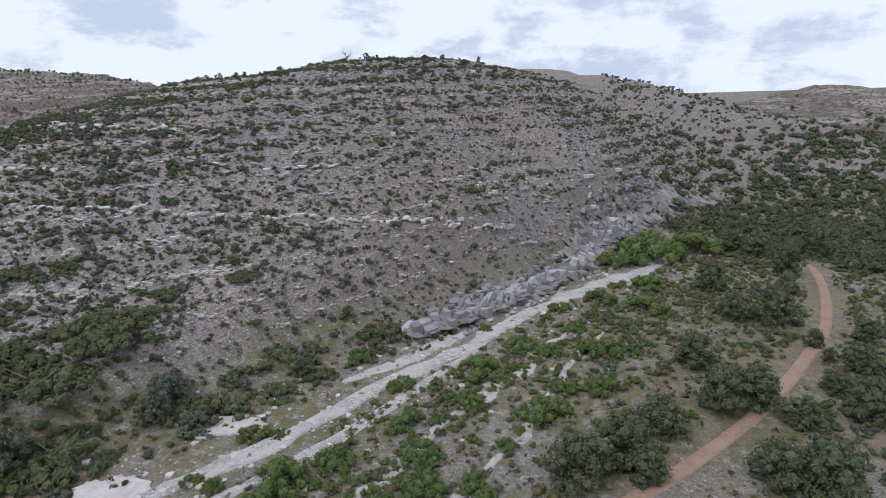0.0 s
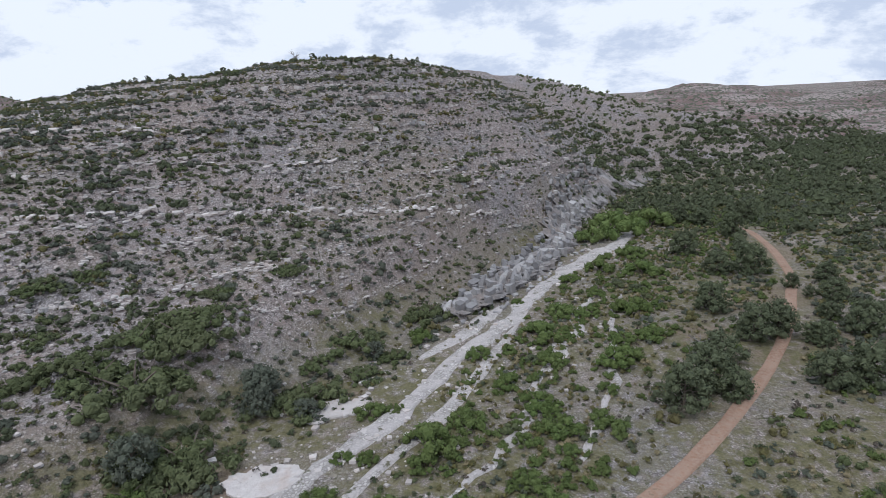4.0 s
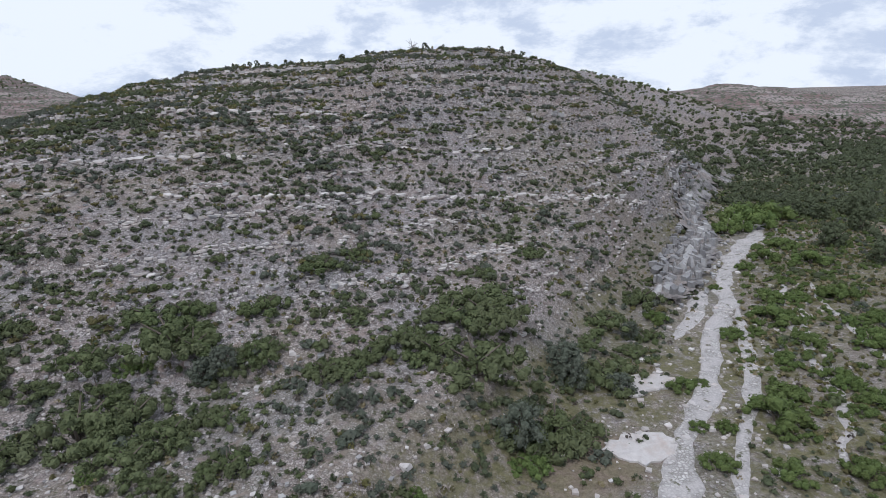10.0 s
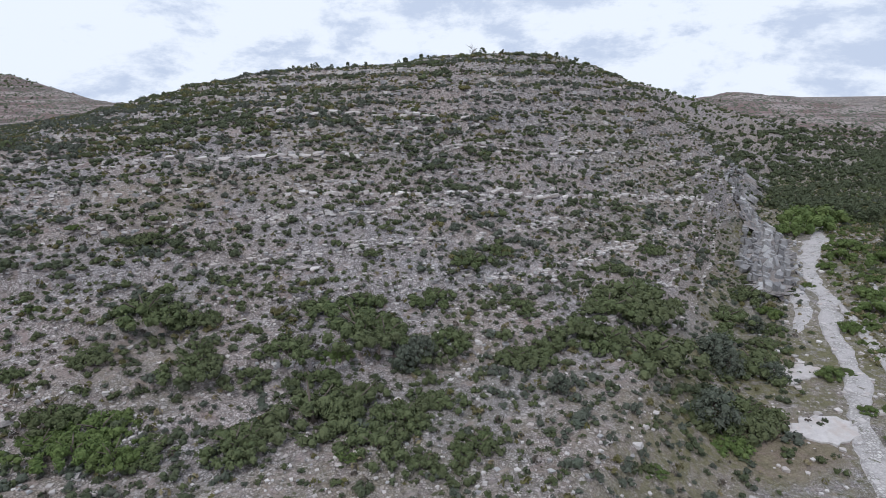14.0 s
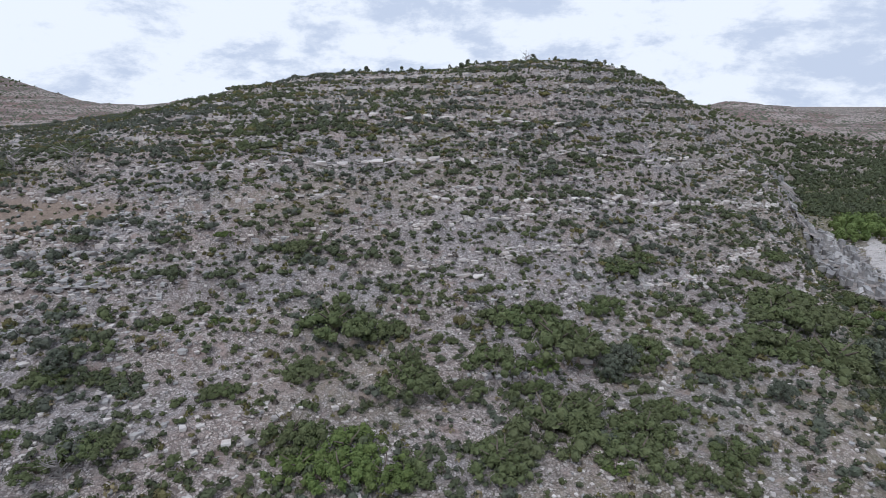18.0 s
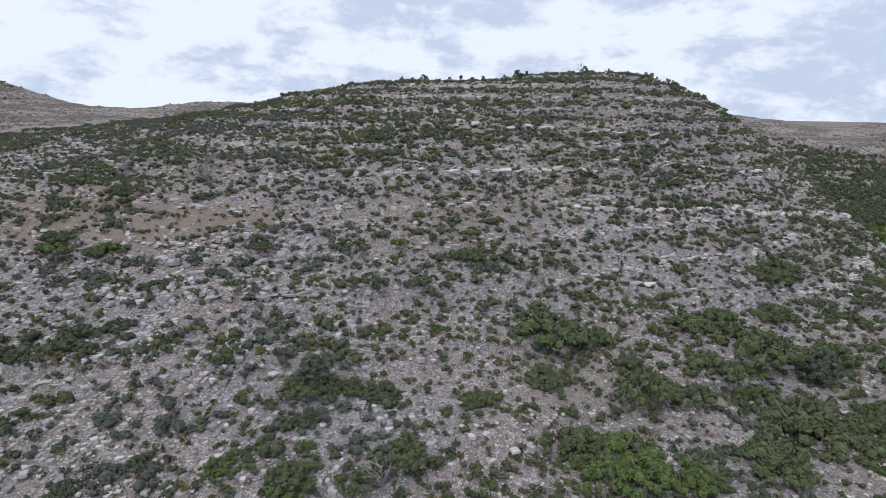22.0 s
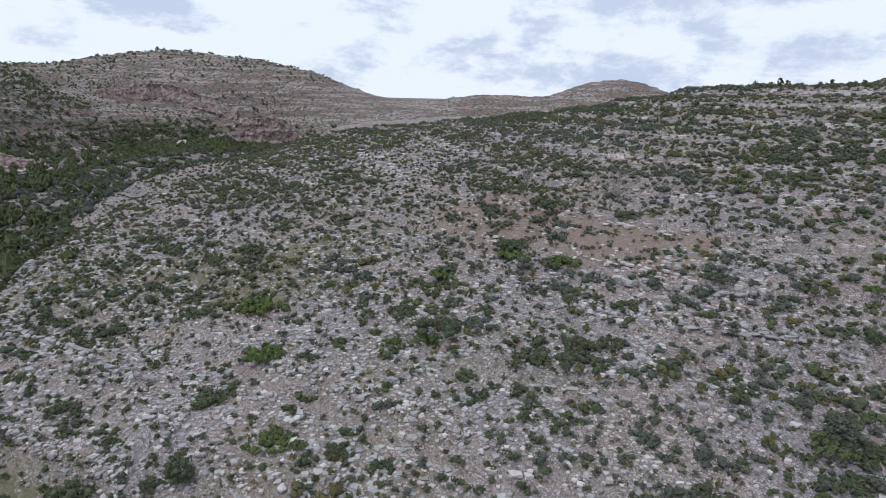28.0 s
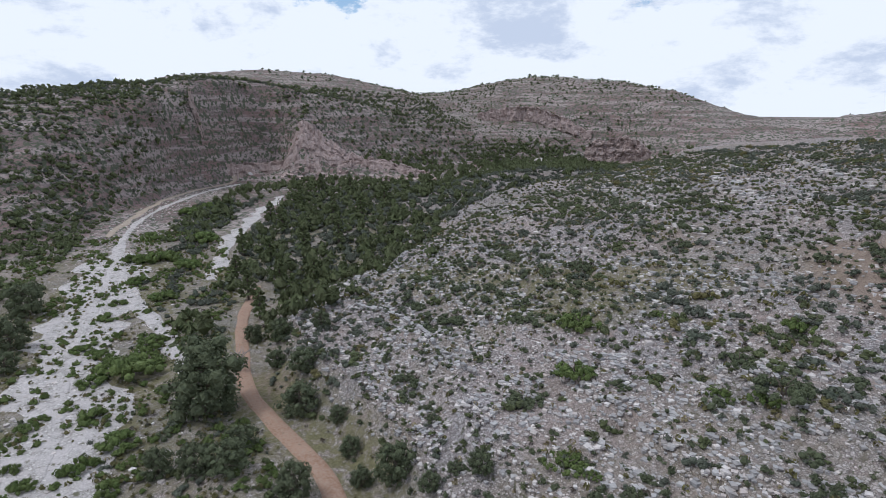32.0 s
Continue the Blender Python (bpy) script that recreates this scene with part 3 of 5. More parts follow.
def lump_core(r, centres, radii, shrink=0.78):
    """A rough closed blob in each lump, which keeps the crown from being see-through."""
    t = (1 + 5 ** 0.5) / 2
    ico = np.array([(-1, t, 0), (1, t, 0), (-1, -t, 0), (1, -t, 0), (0, -1, t), (0, 1, t), (0, -1, -t), (0, 1, -t), (t, 0, -1), (t, 0, 1), (-t, 0, -1), (-t, 0, 1)])
    ico /= np.linalg.norm(ico[0])
    if len(centres) <= 4:
        ico = np.array([(1, 0, 0), (0, 1, 0), (-1, 0, 0), (0, -1, 0), (0, 0, 1), (0, 0, -1)], float) * 1.12
        v = centres[:, None] + ico[None] * (radii[:, None] * 0.80)[..., None] * r.uniform(0.8, 1.15, (len(centres), 6, 1))
        tri = np.array([(0, 1, 4), (1, 2, 4), (2, 3, 4), (3, 0, 4), (1, 0, 5), (2, 1, 5), (3, 2, 5), (0, 3, 5)])
        return v.reshape(-1, 3), (tri[None] + (np.arange(len(centres)) * 6)[:, None, None]).reshape(-1, 3)
    tri = np.array([(0, 11, 5), (0, 5, 1), (0, 1, 7), (0, 7, 10), (0, 10, 11), (1, 5, 9), (5, 11, 4), (11, 10, 2), (10, 7, 6), (7, 1, 8),
                    (3, 9, 4), (3, 4, 2), (3, 2, 6), (3, 6, 8), (3, 8, 9), (4, 9, 5), (2, 4, 11), (6, 2, 10), (8, 6, 7), (9, 8, 1)])
    v = centres[:, None] + ico[None] * (radii[:, None] * shrink)[..., None] * r.uniform(0.8, 1.1, (len(centres), 12, 1))
    f = tri[None] + (np.arange(len(centres)) * 12)[:, None, None]
    return v.reshape(-1, 3), f.reshape(-1, 3)


def shrub_lumps(r, count, flat=0.6, spread=0.62, fine=1.0):
    a, d = r.uniform(0, 2 * math.pi, count), np.sqrt(r.rand(count)) * spread
    rad = fine * r.uniform(0.26, 0.44, count) * (1.1 - 0.35 * d / spread)
    h = (flat * r.uniform(0.45, 0.95, count)) * (1.1 - 0.6 * d / spread)
    return np.stack([np.cos(a) * d, np.sin(a) * d, np.maximum(h, rad * 0.55)], 1), rad


def crown_mesh(name, seed, kind, lumps=9, count=260, size=0.085, flat=0.6, spread=0.62, core=True, fine=1.0):
    r = np.random.RandomState(seed)
    c, rad = shrub_lumps(r, lumps, flat, spread, fine)
    v, f = leaves(r, c, rad, count, size)
    if not core:
        return v, [f]
    cv, cf = lump_core(r, c, rad)
    return np.vstack([v, cv]), [f, cf + len(v)]


def stem_meshes(seed, count=4, height=0.5, reach=0.45, thick=0.03):
    r, p = np.random.RandomState(seed), []
    for k in range(count):
        a = 2 * math.pi * k / count + r.uniform(-0.4, 0.4)
        e = np.array((math.cos(a) * reach, math.sin(a) * reach, height)) * r.uniform(0.6, 1)
        p.append(tube([(0, 0, -0.15), tuple(e * np.array((0.35, 0.35, 0.55))), tuple(e)], [thick, thick * 0.8, thick * 0.35], 4))
    return p


def make_shrub(name, seed, kind, label, category="shrub", **kw):
    root = new(name)
    tagged(root, label, category)
    for v, f in stem_meshes(seed):
        part("stem", mesh_of("stem", v, f, BARK), root)
    v, f = crown_mesh("crown", seed, kind, **kw)
    part("crown", mesh_of("crown", v, f, LEAF[kind]), root)
    return root


def make_tree(name, seed, kind, label, height=1.0, width=0.45, bare=0.2, lumps=22, count=620, size=0.05, cone=0.0):
    """A tree of unit height: tapered trunk with limbs, and a crown of leafy lumps with gaps."""
    r = np.random.RandomState(seed)
    root = new(name)
    tagged(root, label, "tree")
    lean = r.normal(size=2) * 0.03
    trunk = [(0, 0, -0.04), (lean[0] * 0.4, lean[1] * 0.4, 0.35), (lean[0], lean[1], 0.68), (lean[0] * 1.3, lean[1] * 1.3, 0.92)]
    pieces, cen, rad = [tube(trunk, [0.035, 0.026, 0.016, 0.005], 6)], [], []
    for k in range(lumps):
        u = (k + r.uniform(0.1, 0.9)) / lumps
        h = bare + (0.93 - bare) * u
        reach = width * ((1 - u) ** 0.8 + 0.06 if cone else math.sin(math.pi * (0.18 + 0.74 * u)) ** 0.7) * r.uniform(0.35, 1.0)
        a = k * 2.4 + r.uniform(-0.5, 0.5)
        tip = (math.cos(a) * reach + lean[0] * u, math.sin(a) * reach + lean[1] * u, h)
        pieces.append(tube([(lean[0] * u, lean[1] * u, h - 0.1), ((tip[0] + lean[0] * u) / 2, tip[1] / 2, h - 0.035), tip], [0.011, 0.007, 0.003], 4))
        cen.append(tip)
        rad.append(width * r.uniform(0.20, 0.34) * (1.0 - 0.45 * u * cone))
    v, f = joined(pieces)
    part("trunk", mesh_of("trunk", v, f, BARK), root)
    cen, rad = np.array(cen), np.array(rad)
    v, f = leaves(r, cen, rad, count, size)
    cv, cf = lump_core(r, cen, rad, 0.62)
    part("crown", mesh_of("crown", np.vstack([v, cv]), [f, cf + len(v)], LEAF[kind]), root)
    return root


def make_snag(name, seed, label, arms=16):
    """A dead tree or bush of unit height: bare crooked limbs."""
    r = np.random.RandomState(seed)
    root = new(name)
    tagged(root, label, "dead tree")
    v, f = tube([(0, 0, -0.05), (0.03, 0, 0.35), (-0.02, 0.03, 0.7), (0.02, 0.0, 1.0)], [0.05, 0.04, 0.025, 0.006], 6)
    part("trunk", mesh_of("trunk", v, f, GREY_WOOD), root)
    for k in range(arms):
        h, a, n = r.uniform(0.15, 0.85), r.uniform(0, 6.28), r.uniform(0.35, 0.7)
        d = np.array((math.cos(a), math.sin(a), r.uniform(0.35, 0.9)))
        mid = np.array((0, 0, h)) + d * n * 0.5 + r.normal(size=3) * 0.05
        end = np.array((0, 0, h)) + d * n + r.normal(size=3) * 0.06
        twig = mid + r.normal(size=3) * 0.2 + np.array((0, 0, 0.12))
        v, f = joined([tube([(0, 0, h), tuple(mid), tuple(end)], [0.022, 0.014, 0.004], 4), tube([tuple(mid), tuple(twig)], [0.01, 0.003], 4)])
        part("branch", mesh_of("branch", v, f, GREY_WOOD), root)
    return root


def stone_shape(seed, flat=0.55, cuts=5):
    """A chipped block of about unit width: a jittered box with some corners cut away."""
    r = np.random.RandomState(seed)
    bm = bmesh.new()
    bmesh.ops.create_cube(bm, size=1.0)
    for v in bm.verts:
        v.co = Vector((v.co.x * r.uniform(0.72, 1.1), v.co.y * r.uniform(0.6, 1.1), v.co.z * flat * r.uniform(0.6, 1.15)))
    for _ in range(cuts):
        n = Vector(r.normal(size=3)).normalized()
        n.z *= 0.7
        geom = bm.verts[:] + bm.edges[:] + bm.faces[:]
        cut = bmesh.ops.bisect_plane(bm, geom=geom, plane_co=n * r.uniform(0.30, 0.42), plane_no=n, clear_outer=True)
        rim = [e for e in cut["geom_cut"] if isinstance(e, bmesh.types.BMEdge)]
        if rim:
            bmesh.ops.contextual_create(bm, geom=rim)
    bmesh.ops.triangulate(bm, faces=bm.faces[:])
    bm.verts.index_update()
    v = np.array([tuple(p.co) for p in bm.verts])
    f = np.array([[q.index for q in p.verts] for p in bm.faces])
    bm.free()
    return v, f


def scattered(name, shapes, x, y, size, r, mat, label, category, sink=0.0, squash=None, turn=None, z=None):
    """Many copies of a few shapes, joined into one mesh of stuff."""
    n, pick = len(x), r.randint(0, len(shapes), len(x))
    z = land(x, y) if z is None else z
    a = r.uniform(0, 2 * math.pi, n) if turn is None else turn
    vs, fs, base = [], {}, 0
    for k, (v, f) in enumerate(shapes):
        m = np.where(pick == k)[0]
        if not len(m):
            continue
        c, s, sz = np.cos(a[m])[:, None], np.sin(a[m])[:, None], size[m][:, None]
        tall = sz * (squash[m][:, None] if squash is not None else 1.0)
        w = np.stack([(v[None, :, 0] * c - v[None, :, 1] * s) * sz + x[m][:, None], (v[None, :, 0] * s + v[None, :, 1] * c) * sz + y[m][:, None],
                      v[None, :, 2] * tall + z[m][:, None] - sink * sz], 2)
        for q in (f if isinstance(f, list) else [f]):
            fs.setdefault(q.shape[1], []).append((q[None] + (base + np.arange(len(m)) * len(v))[:, None, None]).reshape(-1, q.shape[1]))
        vs.append(w.reshape(-1, 3))
        base += len(m) * len(v)
    me = mesh_of(name, np.vstack(vs), [np.vstack(g) for g in fs.values()], mat)
    return tagged(new(name, me), label, category, kind="stuff")


def placed(ob, x, y, size, turn, sink=0.05, tall=1.0, z=None):
    zz = float(land(np.array([x]), np.array([y]))[0]) if z is None else z
    m = Matrix.Translation((x, y, zz - sink * size)) @ Matrix.Rotation(turn, 4, "Z") @ Matrix.Diagonal((size, size, size * tall, 1))
    return m


def stand(protos, group, spots, r, sink=0.03):
    """Copies of the prototypes at spots (x, y, size); the prototypes themselves take the first places."""
    spots = list(spots)
    for ob in protos:
        tagged(ob, group=group)
    made = []
    for k, (x, y, s) in enumerate(spots):
        m = placed(None, float(x), float(y), float(s), float(r.uniform(0, 6.28)), sink, float(r.uniform(0.85, 1.2)))
        if k >= len(protos):
            made.append(copy_thing(protos[k % len(protos)], m))
        else:
            made.append((protos[k], m))
    for item in made:
        if isinstance(item, tuple):
            item[0].matrix_basis = item[1]


# ---- where things grow ----
grow = np.random.RandomState(5)


def clear_of_lines(x, y, wash=4.0, track=2.6):
    return (line_distance(WASH_LINE[::2], x, y)[0] > wash) & (line_distance(TRACK_LINE[::3], x, y)[0] > track)


def slope_of(x, y):
    return smooth(1.5, 6, land(x, y) - floor_level(x))


def upper(x, y):
    """1 on the green western crest of the home hill."""
    return smooth(22, 34, land(x, y)) * (1 - 0.8 * smooth(-75, -35, x))


def cover(x, y):
    """How thick the brush stands, from 0 to 1."""
    z = land(x, y)
    slope = smooth(1.5, 6, z - floor_level(x))
    c = 0.46 + 0.5 * smooth(0.40, 0.60, fbm(x / 15, y / 15, 4, 80))
    c = c * (0.45 + 0.55 * slope)
    rocky = smooth(-118, -138, x) * (1 - smooth(-168, -182, x)) * (1 - smooth(36, 48, y))
    crest = upper(x, y)
    right = smooth(-45, -15, x) * slope
    bare = np.zeros_like(x)
    for px, py, rad in SOIL_SPOTS[:5]:
        bare = np.maximum(bare, 1 - smooth(0.5, 1.2, np.hypot(x - px, y - py) / rad))
    return np.clip(c * (1 - 0.15 * rocky) * (1 - 0.2 * right) + 0.9 * crest, 0.06, 1) * (1 - 0.5 * bare)


def sample(n, x0, x1, y0, y1, weight, r):
    x, y = r.uniform(x0, x1, n), r.uniform(y0, y1, n)
    keep = r.rand(n) < weight(x, y)
    return x[keep], y[keep]


def even(step, x0, x1, y0, y1, weight, r):
    """Places on a shaken net, which keeps plants from standing in one another."""
    gx, gy = np.meshgrid(np.arange(x0, x1, step), np.arange(y0, y1, step))
    x = gx.ravel() + r.uniform(-0.48, 0.48, gx.size) * step
    y = gy.ravel() + r.uniform(-0.48, 0.48, gx.size) * step
    keep = r.rand(len(x)) < weight(x, y)
    return x[keep], y[keep]


def shapes_of(seed, kind, n, **kw):
    return [crown_mesh("c", seed + k, kind, **kw) for k in range(n)]


# brush that covers the hill, in three sizes
bx, by = even(1.36, -262, 74, 14, 178, lambda x, y: 1.25 * cover(x, y), grow)
keep = clear_of_lines(bx, by, 5.0, 3.0)
bx, by = bx[keep], by[keep]
thick = fbm(bx / 15, by / 15, 4, 80)
roll = grow.rand(len(bx)) - 0.28 * smooth(0.48, 0.62, thick) - 0.26 * upper(bx, by)
kindpick = fbm(bx / 13, by / 13, 3, 90) + grow.uniform(-0.10, 0.10, len(bx))
SMALL = dict(lumps=1, count=15, size=0.21, flat=0.8, spread=0.2, fine=1.7)
MEDIUM = dict(lumps=3, count=28, size=0.145, flat=0.55, spread=0.5, fine=1.08)
LARGE = dict(lumps=5, count=66, size=0.098, flat=0.45, fine=1.05)
for kind, lo, hi, label in (("dark", 0.0, 0.43, "low dark green juniper and oak brush on the rocky slope"), ("oak", 0.43, 0.53, "green oak brush in patches on the rocky slope"),
                            ("olive", 0.53, 0.575, "yellow-green brush among darker oak scrub"), ("grey", 0.575, 2, "grey-green scrub brush on the rocky slope")):
    for spec, a, b, s0, s1, name in ((LARGE, -9, -0.06, 0.9, 1.6, "thicket"), (MEDIUM, -0.06, 0.38, 0.5, 1.0, "brush"), (SMALL, 0.38, 9, 0.28, 0.6, "low_brush")):
        m = (kindpick >= lo) & (kindpick < hi) & (roll >= a) & (roll < b)
        if m.sum():
            scattered(name, shapes_of(100 + int(lo * 100), kind, 6, **spec), bx[m], by[m], grow.uniform(s0, s1, m.sum()), grow, LEAF[kind], label, "brush", 0.03, grow.uniform(0.7, 1.15, m.sum()))
# the thicker brush of the lower slope
nx, ny = even(1.28, -222, -8, -8, 84, lambda x, y: smooth(0.0, 0.7, land(x, y) - floor_level(x)) * np.clip(0.35 + 0.65 * smooth(0.43, 0.56, fbm(x / 10, y / 10, 4, 83)) + 0.4 * smooth(-85, -60, x) * (1 - smooth(38, 54, y)), 0, 1) * (1 - 0.42 * smooth(-112, -134, x) * (1 - smooth(-168, -180, x))) * 0.8, grow)
keep = clear_of_lines(nx, ny, 2.8, 3.0)
nx, ny = nx[keep], ny[keep]
kindpick = fbm(nx / 9, ny / 9, 3, 93) + grow.uniform(-0.10, 0.10, len(nx))
roll = grow.rand(len(nx))
for kind, lo, hi, label in (("oak", 0.0, 0.50, "green oak brush that crowds the lower slope"), ("dark", 0.50, 0.60, "dark juniper brush that crowds the lower slope"), ("grey", 0.60, 2, "grey-green scrub among the oak brush")):
    for spec, a, b, s0, s1, name in ((LARGE, 0, 0.12, 0.9, 1.5, "thicket"), (MEDIUM, 0.12, 0.50, 0.48, 0.95, "brush"), (SMALL, 0.50, 1, 0.28, 0.6, "low_brush")):
        m = (kindpick >= lo) & (kindpick < hi) & (roll >= a) & (roll < b)
        if m.sum():
            scattered(name, shapes_of(150 + int(lo * 100), kind, 5, **spec), nx[m], ny[m], grow.uniform(s0, s1, m.sum()), grow, LEAF[kind], label, "brush", 0.03, grow.uniform(0.7, 1.1, m.sum()))
# rosettes and tufts
tx, ty = sample(36000, -235, 70, -20, 165, lambda x, y: 0.28 + 0.3 * cover(x, y), grow)
keep = clear_of_lines(tx, ty, 3.0, 1.6)
tx, ty = tx[keep], ty[keep]
ts = grow.uniform(0.22, 0.55, len(tx))
tk = grow.rand(len(tx))
for kind, lo, hi, name, label in (("dark", 0, 0.34, "dwarf_shrub", "small dark shrubs dotted over the slope"), ("brown", 0.34, 0.56, "dry_shrub", "small brown leafless shrubs dotted over the slope"), ("olive", 0.56, 0.84, "sotol", "olive yellow-green sotol rosettes"), ("dry", 0.84, 1, "grass_tuft", "dry straw-coloured grass tufts")):
    m = (tk >= lo) & (tk < hi)
    shapes = shapes_of(300 + int(lo * 100), kind, 5, lumps=1, count=11, size=0.34, flat=0.7, spread=0.2, fine=1.6, core=kind == "dark")
    scattered(name, shapes, tx[m], ty[m], ts[m], grow, LEAF[kind], label, "plants", 0.02, grow.uniform(0.8, 1.5, m.sum()))
# loose stones, thickest along the fronts of the rock beds
STONES = [stone_shape(k, 0.55, 1) for k in range(8)]


def stony(x, y):
    rocky = smooth(-112, -132, x) * (1 - smooth(40, 56, y))
    patch = smooth(0.38, 0.62, fbm(x / 8, y / 8, 3, 95))
    return (0.10 + 0.5 * riser(x, y) + 0.35 * patch + 0.45 * rocky) * slope_of(x, y) * (1 - 0.5 * smooth(80, 150, y))


sx, sy = sample(80000, -215, 40, 0, 150, stony, grow)
keep = clear_of_lines(sx, sy, 3.0, 2.5)
sx, sy = sx[keep], sy[keep]
ss = (0.12 + 0.36 * grow.rand(len(sx)) ** 3) * (0.7 + 0.5 * riser(sx, sy)) * (1 + 0.9 * smooth(50, 110, sy))
gx = land(sx + 1.5, sy) - land(sx - 1.5, sy)
gy = land(sx, sy + 1.5) - land(sx, sy - 1.5)
along = np.arctan2(gy, gx) + math.pi / 2 + grow.uniform(-0.6, 0.6, len(sx))
half = grow.rand(len(sx)) < 0.55
for m, mat, label in ((half, STONE, "pale limestone rubble scattered over the slope"), (~half, GREY_STONE, "grey weathered limestone rubble over the slope")):
    scattered("rubble", STONES, sx[m], sy[m], ss[m] * 1.45, grow, mat, label, "rocks", -0.08, None, along[m])
CHIPS = [stone_shape(30 + k, 0.6, 0) for k in range(6)]
LONG = [(v * np.array((1.5, 1.0, 0.8)), f) for v, f in CHIPS]
jx, jy = sample(170000, -150, 25, 44, 152, lambda x, y: riser(x, y) ** 2 * slope_of(x, y) * (0.15 + 0.85 * smooth(0.36, 0.58, fbm(x / 11, y / 11, 3, 97))) * (0.55 + 0.45 * smooth(-120, -70, x)), grow)
slant = np.arctan2(land(jx, jy + 1.5) - land(jx, jy - 1.5), land(jx + 1.5, jy) - land(jx - 1.5, jy)) + math.pi / 2 + grow.uniform(-0.3, 0.3, len(jx))
scattered("ledge_stones", LONG, jx, jy, 0.2 + 0.4 * grow.rand(len(jx)) ** 2, grow, STONE, "pale flat limestone blocks in rows along the rock beds", "rocks", -0.15, None, slant)
vx, vy = sample(21000, -215, -105, 0, 58, lambda x, y: slope_of(x, y) * smooth(-105, -128, x) * (0.04 + 0.96 * smooth(0.46, 0.58, fbm(x / 7, y / 7, 3, 99))), grow)
keep = clear_of_lines(vx, vy, 3.0, 2.5)
vx, vy = vx[keep], vy[keep]
half = grow.rand(len(vx)) < 0.22
for m, mat, label in ((half, STONE, "pale broken limestone covering the western slope"), (~half, GREY_STONE, "grey broken limestone covering the western slope")):
    scattered("rubble", CHIPS, vx[m], vy[m], 0.2 + 0.42 * grow.rand(m.sum()) ** 2, grow, mat, label, "rocks", -0.05)
px, py = sample(22000, -205, -20, 2, 62, lambda x, y: np.clip(stony(x, y) * 1.2, 0, 1), grow)
keep = clear_of_lines(px, py, 3.0, 2.5)
px, py = px[keep], py[keep]
scattered("stone_chips", CHIPS, px, py, 0.10 + 0.24 * grow.rand(len(px)) ** 2, grow, STONE, "small pale limestone chips littering the slope", "rocks", -0.1)
# cobbles in the wash
k = grow.randint(0, len(WASH_LINE), 5200)
cx, cy = WASH_LINE[k, 0] + grow.normal(size=5200) * 5.5, WASH_LINE[k, 1] + grow.normal(size=5200) * 5.5
m = (line_distance(TRACK_LINE[::3], cx, cy)[0] > 2.5) & ((cx > -60) | (cx < -170))
scattered("cobbles", STONES, cx[m], cy[m], 0.16 + 0.5 * grow.rand(m.sum()) ** 3, grow, STONE, "white limestone cobbles strewn along the wash", "rocks", -0.1)


CLIFF_BAND = np.array([(-412, 92), (-395, 124), (-366, 170)], float)


def woods(n, x0, x1, y0, y1, weight, lo, hi, kind, label, seed, tall=1.0):
    r = np.random.RandomState(seed)
    x, y = sample(n, x0, x1, y0, y1, weight, r)
    keep = clear_of_lines(x, y, 8.0, 4.0) & (line_distance(NORTH_CHANNEL, x, y)[0] > 5.0) & (line_distance(CLIFF_BAND, x, y)[0] > 7.5)
    x, y = x[keep], y[keep]
    return scattered("woodland", shapes_of(500 + seed, kind, 5, **(dict(lumps=2, count=22, size=0.185, flat=0.8, spread=0.45, fine=1.4) if hi > 1.5 else dict(lumps=1, count=10, size=0.28, flat=0.8, spread=0.3, fine=1.7))), x, y, r.uniform(lo, hi, len(x)), r, LEAF[kind], label, "trees", 0.05, r.uniform(0.8, 1.25, len(x)) * tall)


def patchy(x, y, seed, size=25):
    return smooth(0.36, 0.58, fbm(x / size, y / size, 3, seed))


woods(3600, 22, 170, 58, 280, lambda x, y: 0.95 * patchy(x, y, 33, 30) * (1 - 0.95 * smooth(13, 23, land(x, y))), 1.0, 2.5, "dark", "dark junipers and oaks that fill the valley floor", 41)
woods(3000, 12, 150, 104, 220, lambda x, y: 0.9 * (1 - smooth(15, 26, land(x, y))) * (0.5 + 0.5 * patchy(x, y, 30, 16)), 1.1, 2.6, "dark", "dark junipers and oaks crowding the head of the valley", 49)
woods(6000, 0, 150, 96, 250, lambda x, y: 0.6 + 0.4 * patchy(x, y, 36, 14), 0.45, 1.2, "oak", "green oak brush across the valley and its far slope", 45)
woods(5200, -430, -205, 16, 400, lambda x, y: 0.95 * (1 - smooth(9, 16, land(x, y))) * smooth(12, 22, line_distance(WASH, x, y)[0]), 1.5, 3.0, "oak", "dark green oaks and pines along the canyon floor", 42, 1.25)
woods(4500, -345, -232, 20, 215, lambda x, y: 0.85 * (1 - smooth(17, 22, land(x, y))) * smooth(10, 16, line_distance(WASH, x, y)[0]), 0.9, 2.1, "grey", "grey-green junipers and brush filling the canyon floor", 54)
woods(2600, -420, -330, 240, 330, lambda x, y: 0.9 * (1 - smooth(12, 20, land(x, y))) * smooth(8, 14, np.hypot(x + 374, y - 284)), 1.2, 2.6, "oak", "green trees round the pale boulders in the canyon", 55)
woods(6500, -470, -300, -60, 270, lambda x, y: 0.85 * smooth(5, 9, land(x, y)) * (0.35 + 0.65 * patchy(x, y, 34, 18)), 0.9, 2.2, "oak", "dark green brush and junipers on the canyon slopes", 43)
woods(11000, -470, -290, -60, 270, lambda x, y: 0.8 * smooth(5, 9, land(x, y)), 0.5, 1.25, "grey", "grey-green scrub on the canyon slopes", 46)
woods(4200, -720, -360, -60, 560, lambda x, y: 0.7 * smooth(8, 16, land(x, y)) * patchy(x, y, 37), 0.9, 2.2, "dark", "dark brush on the far hills", 47)
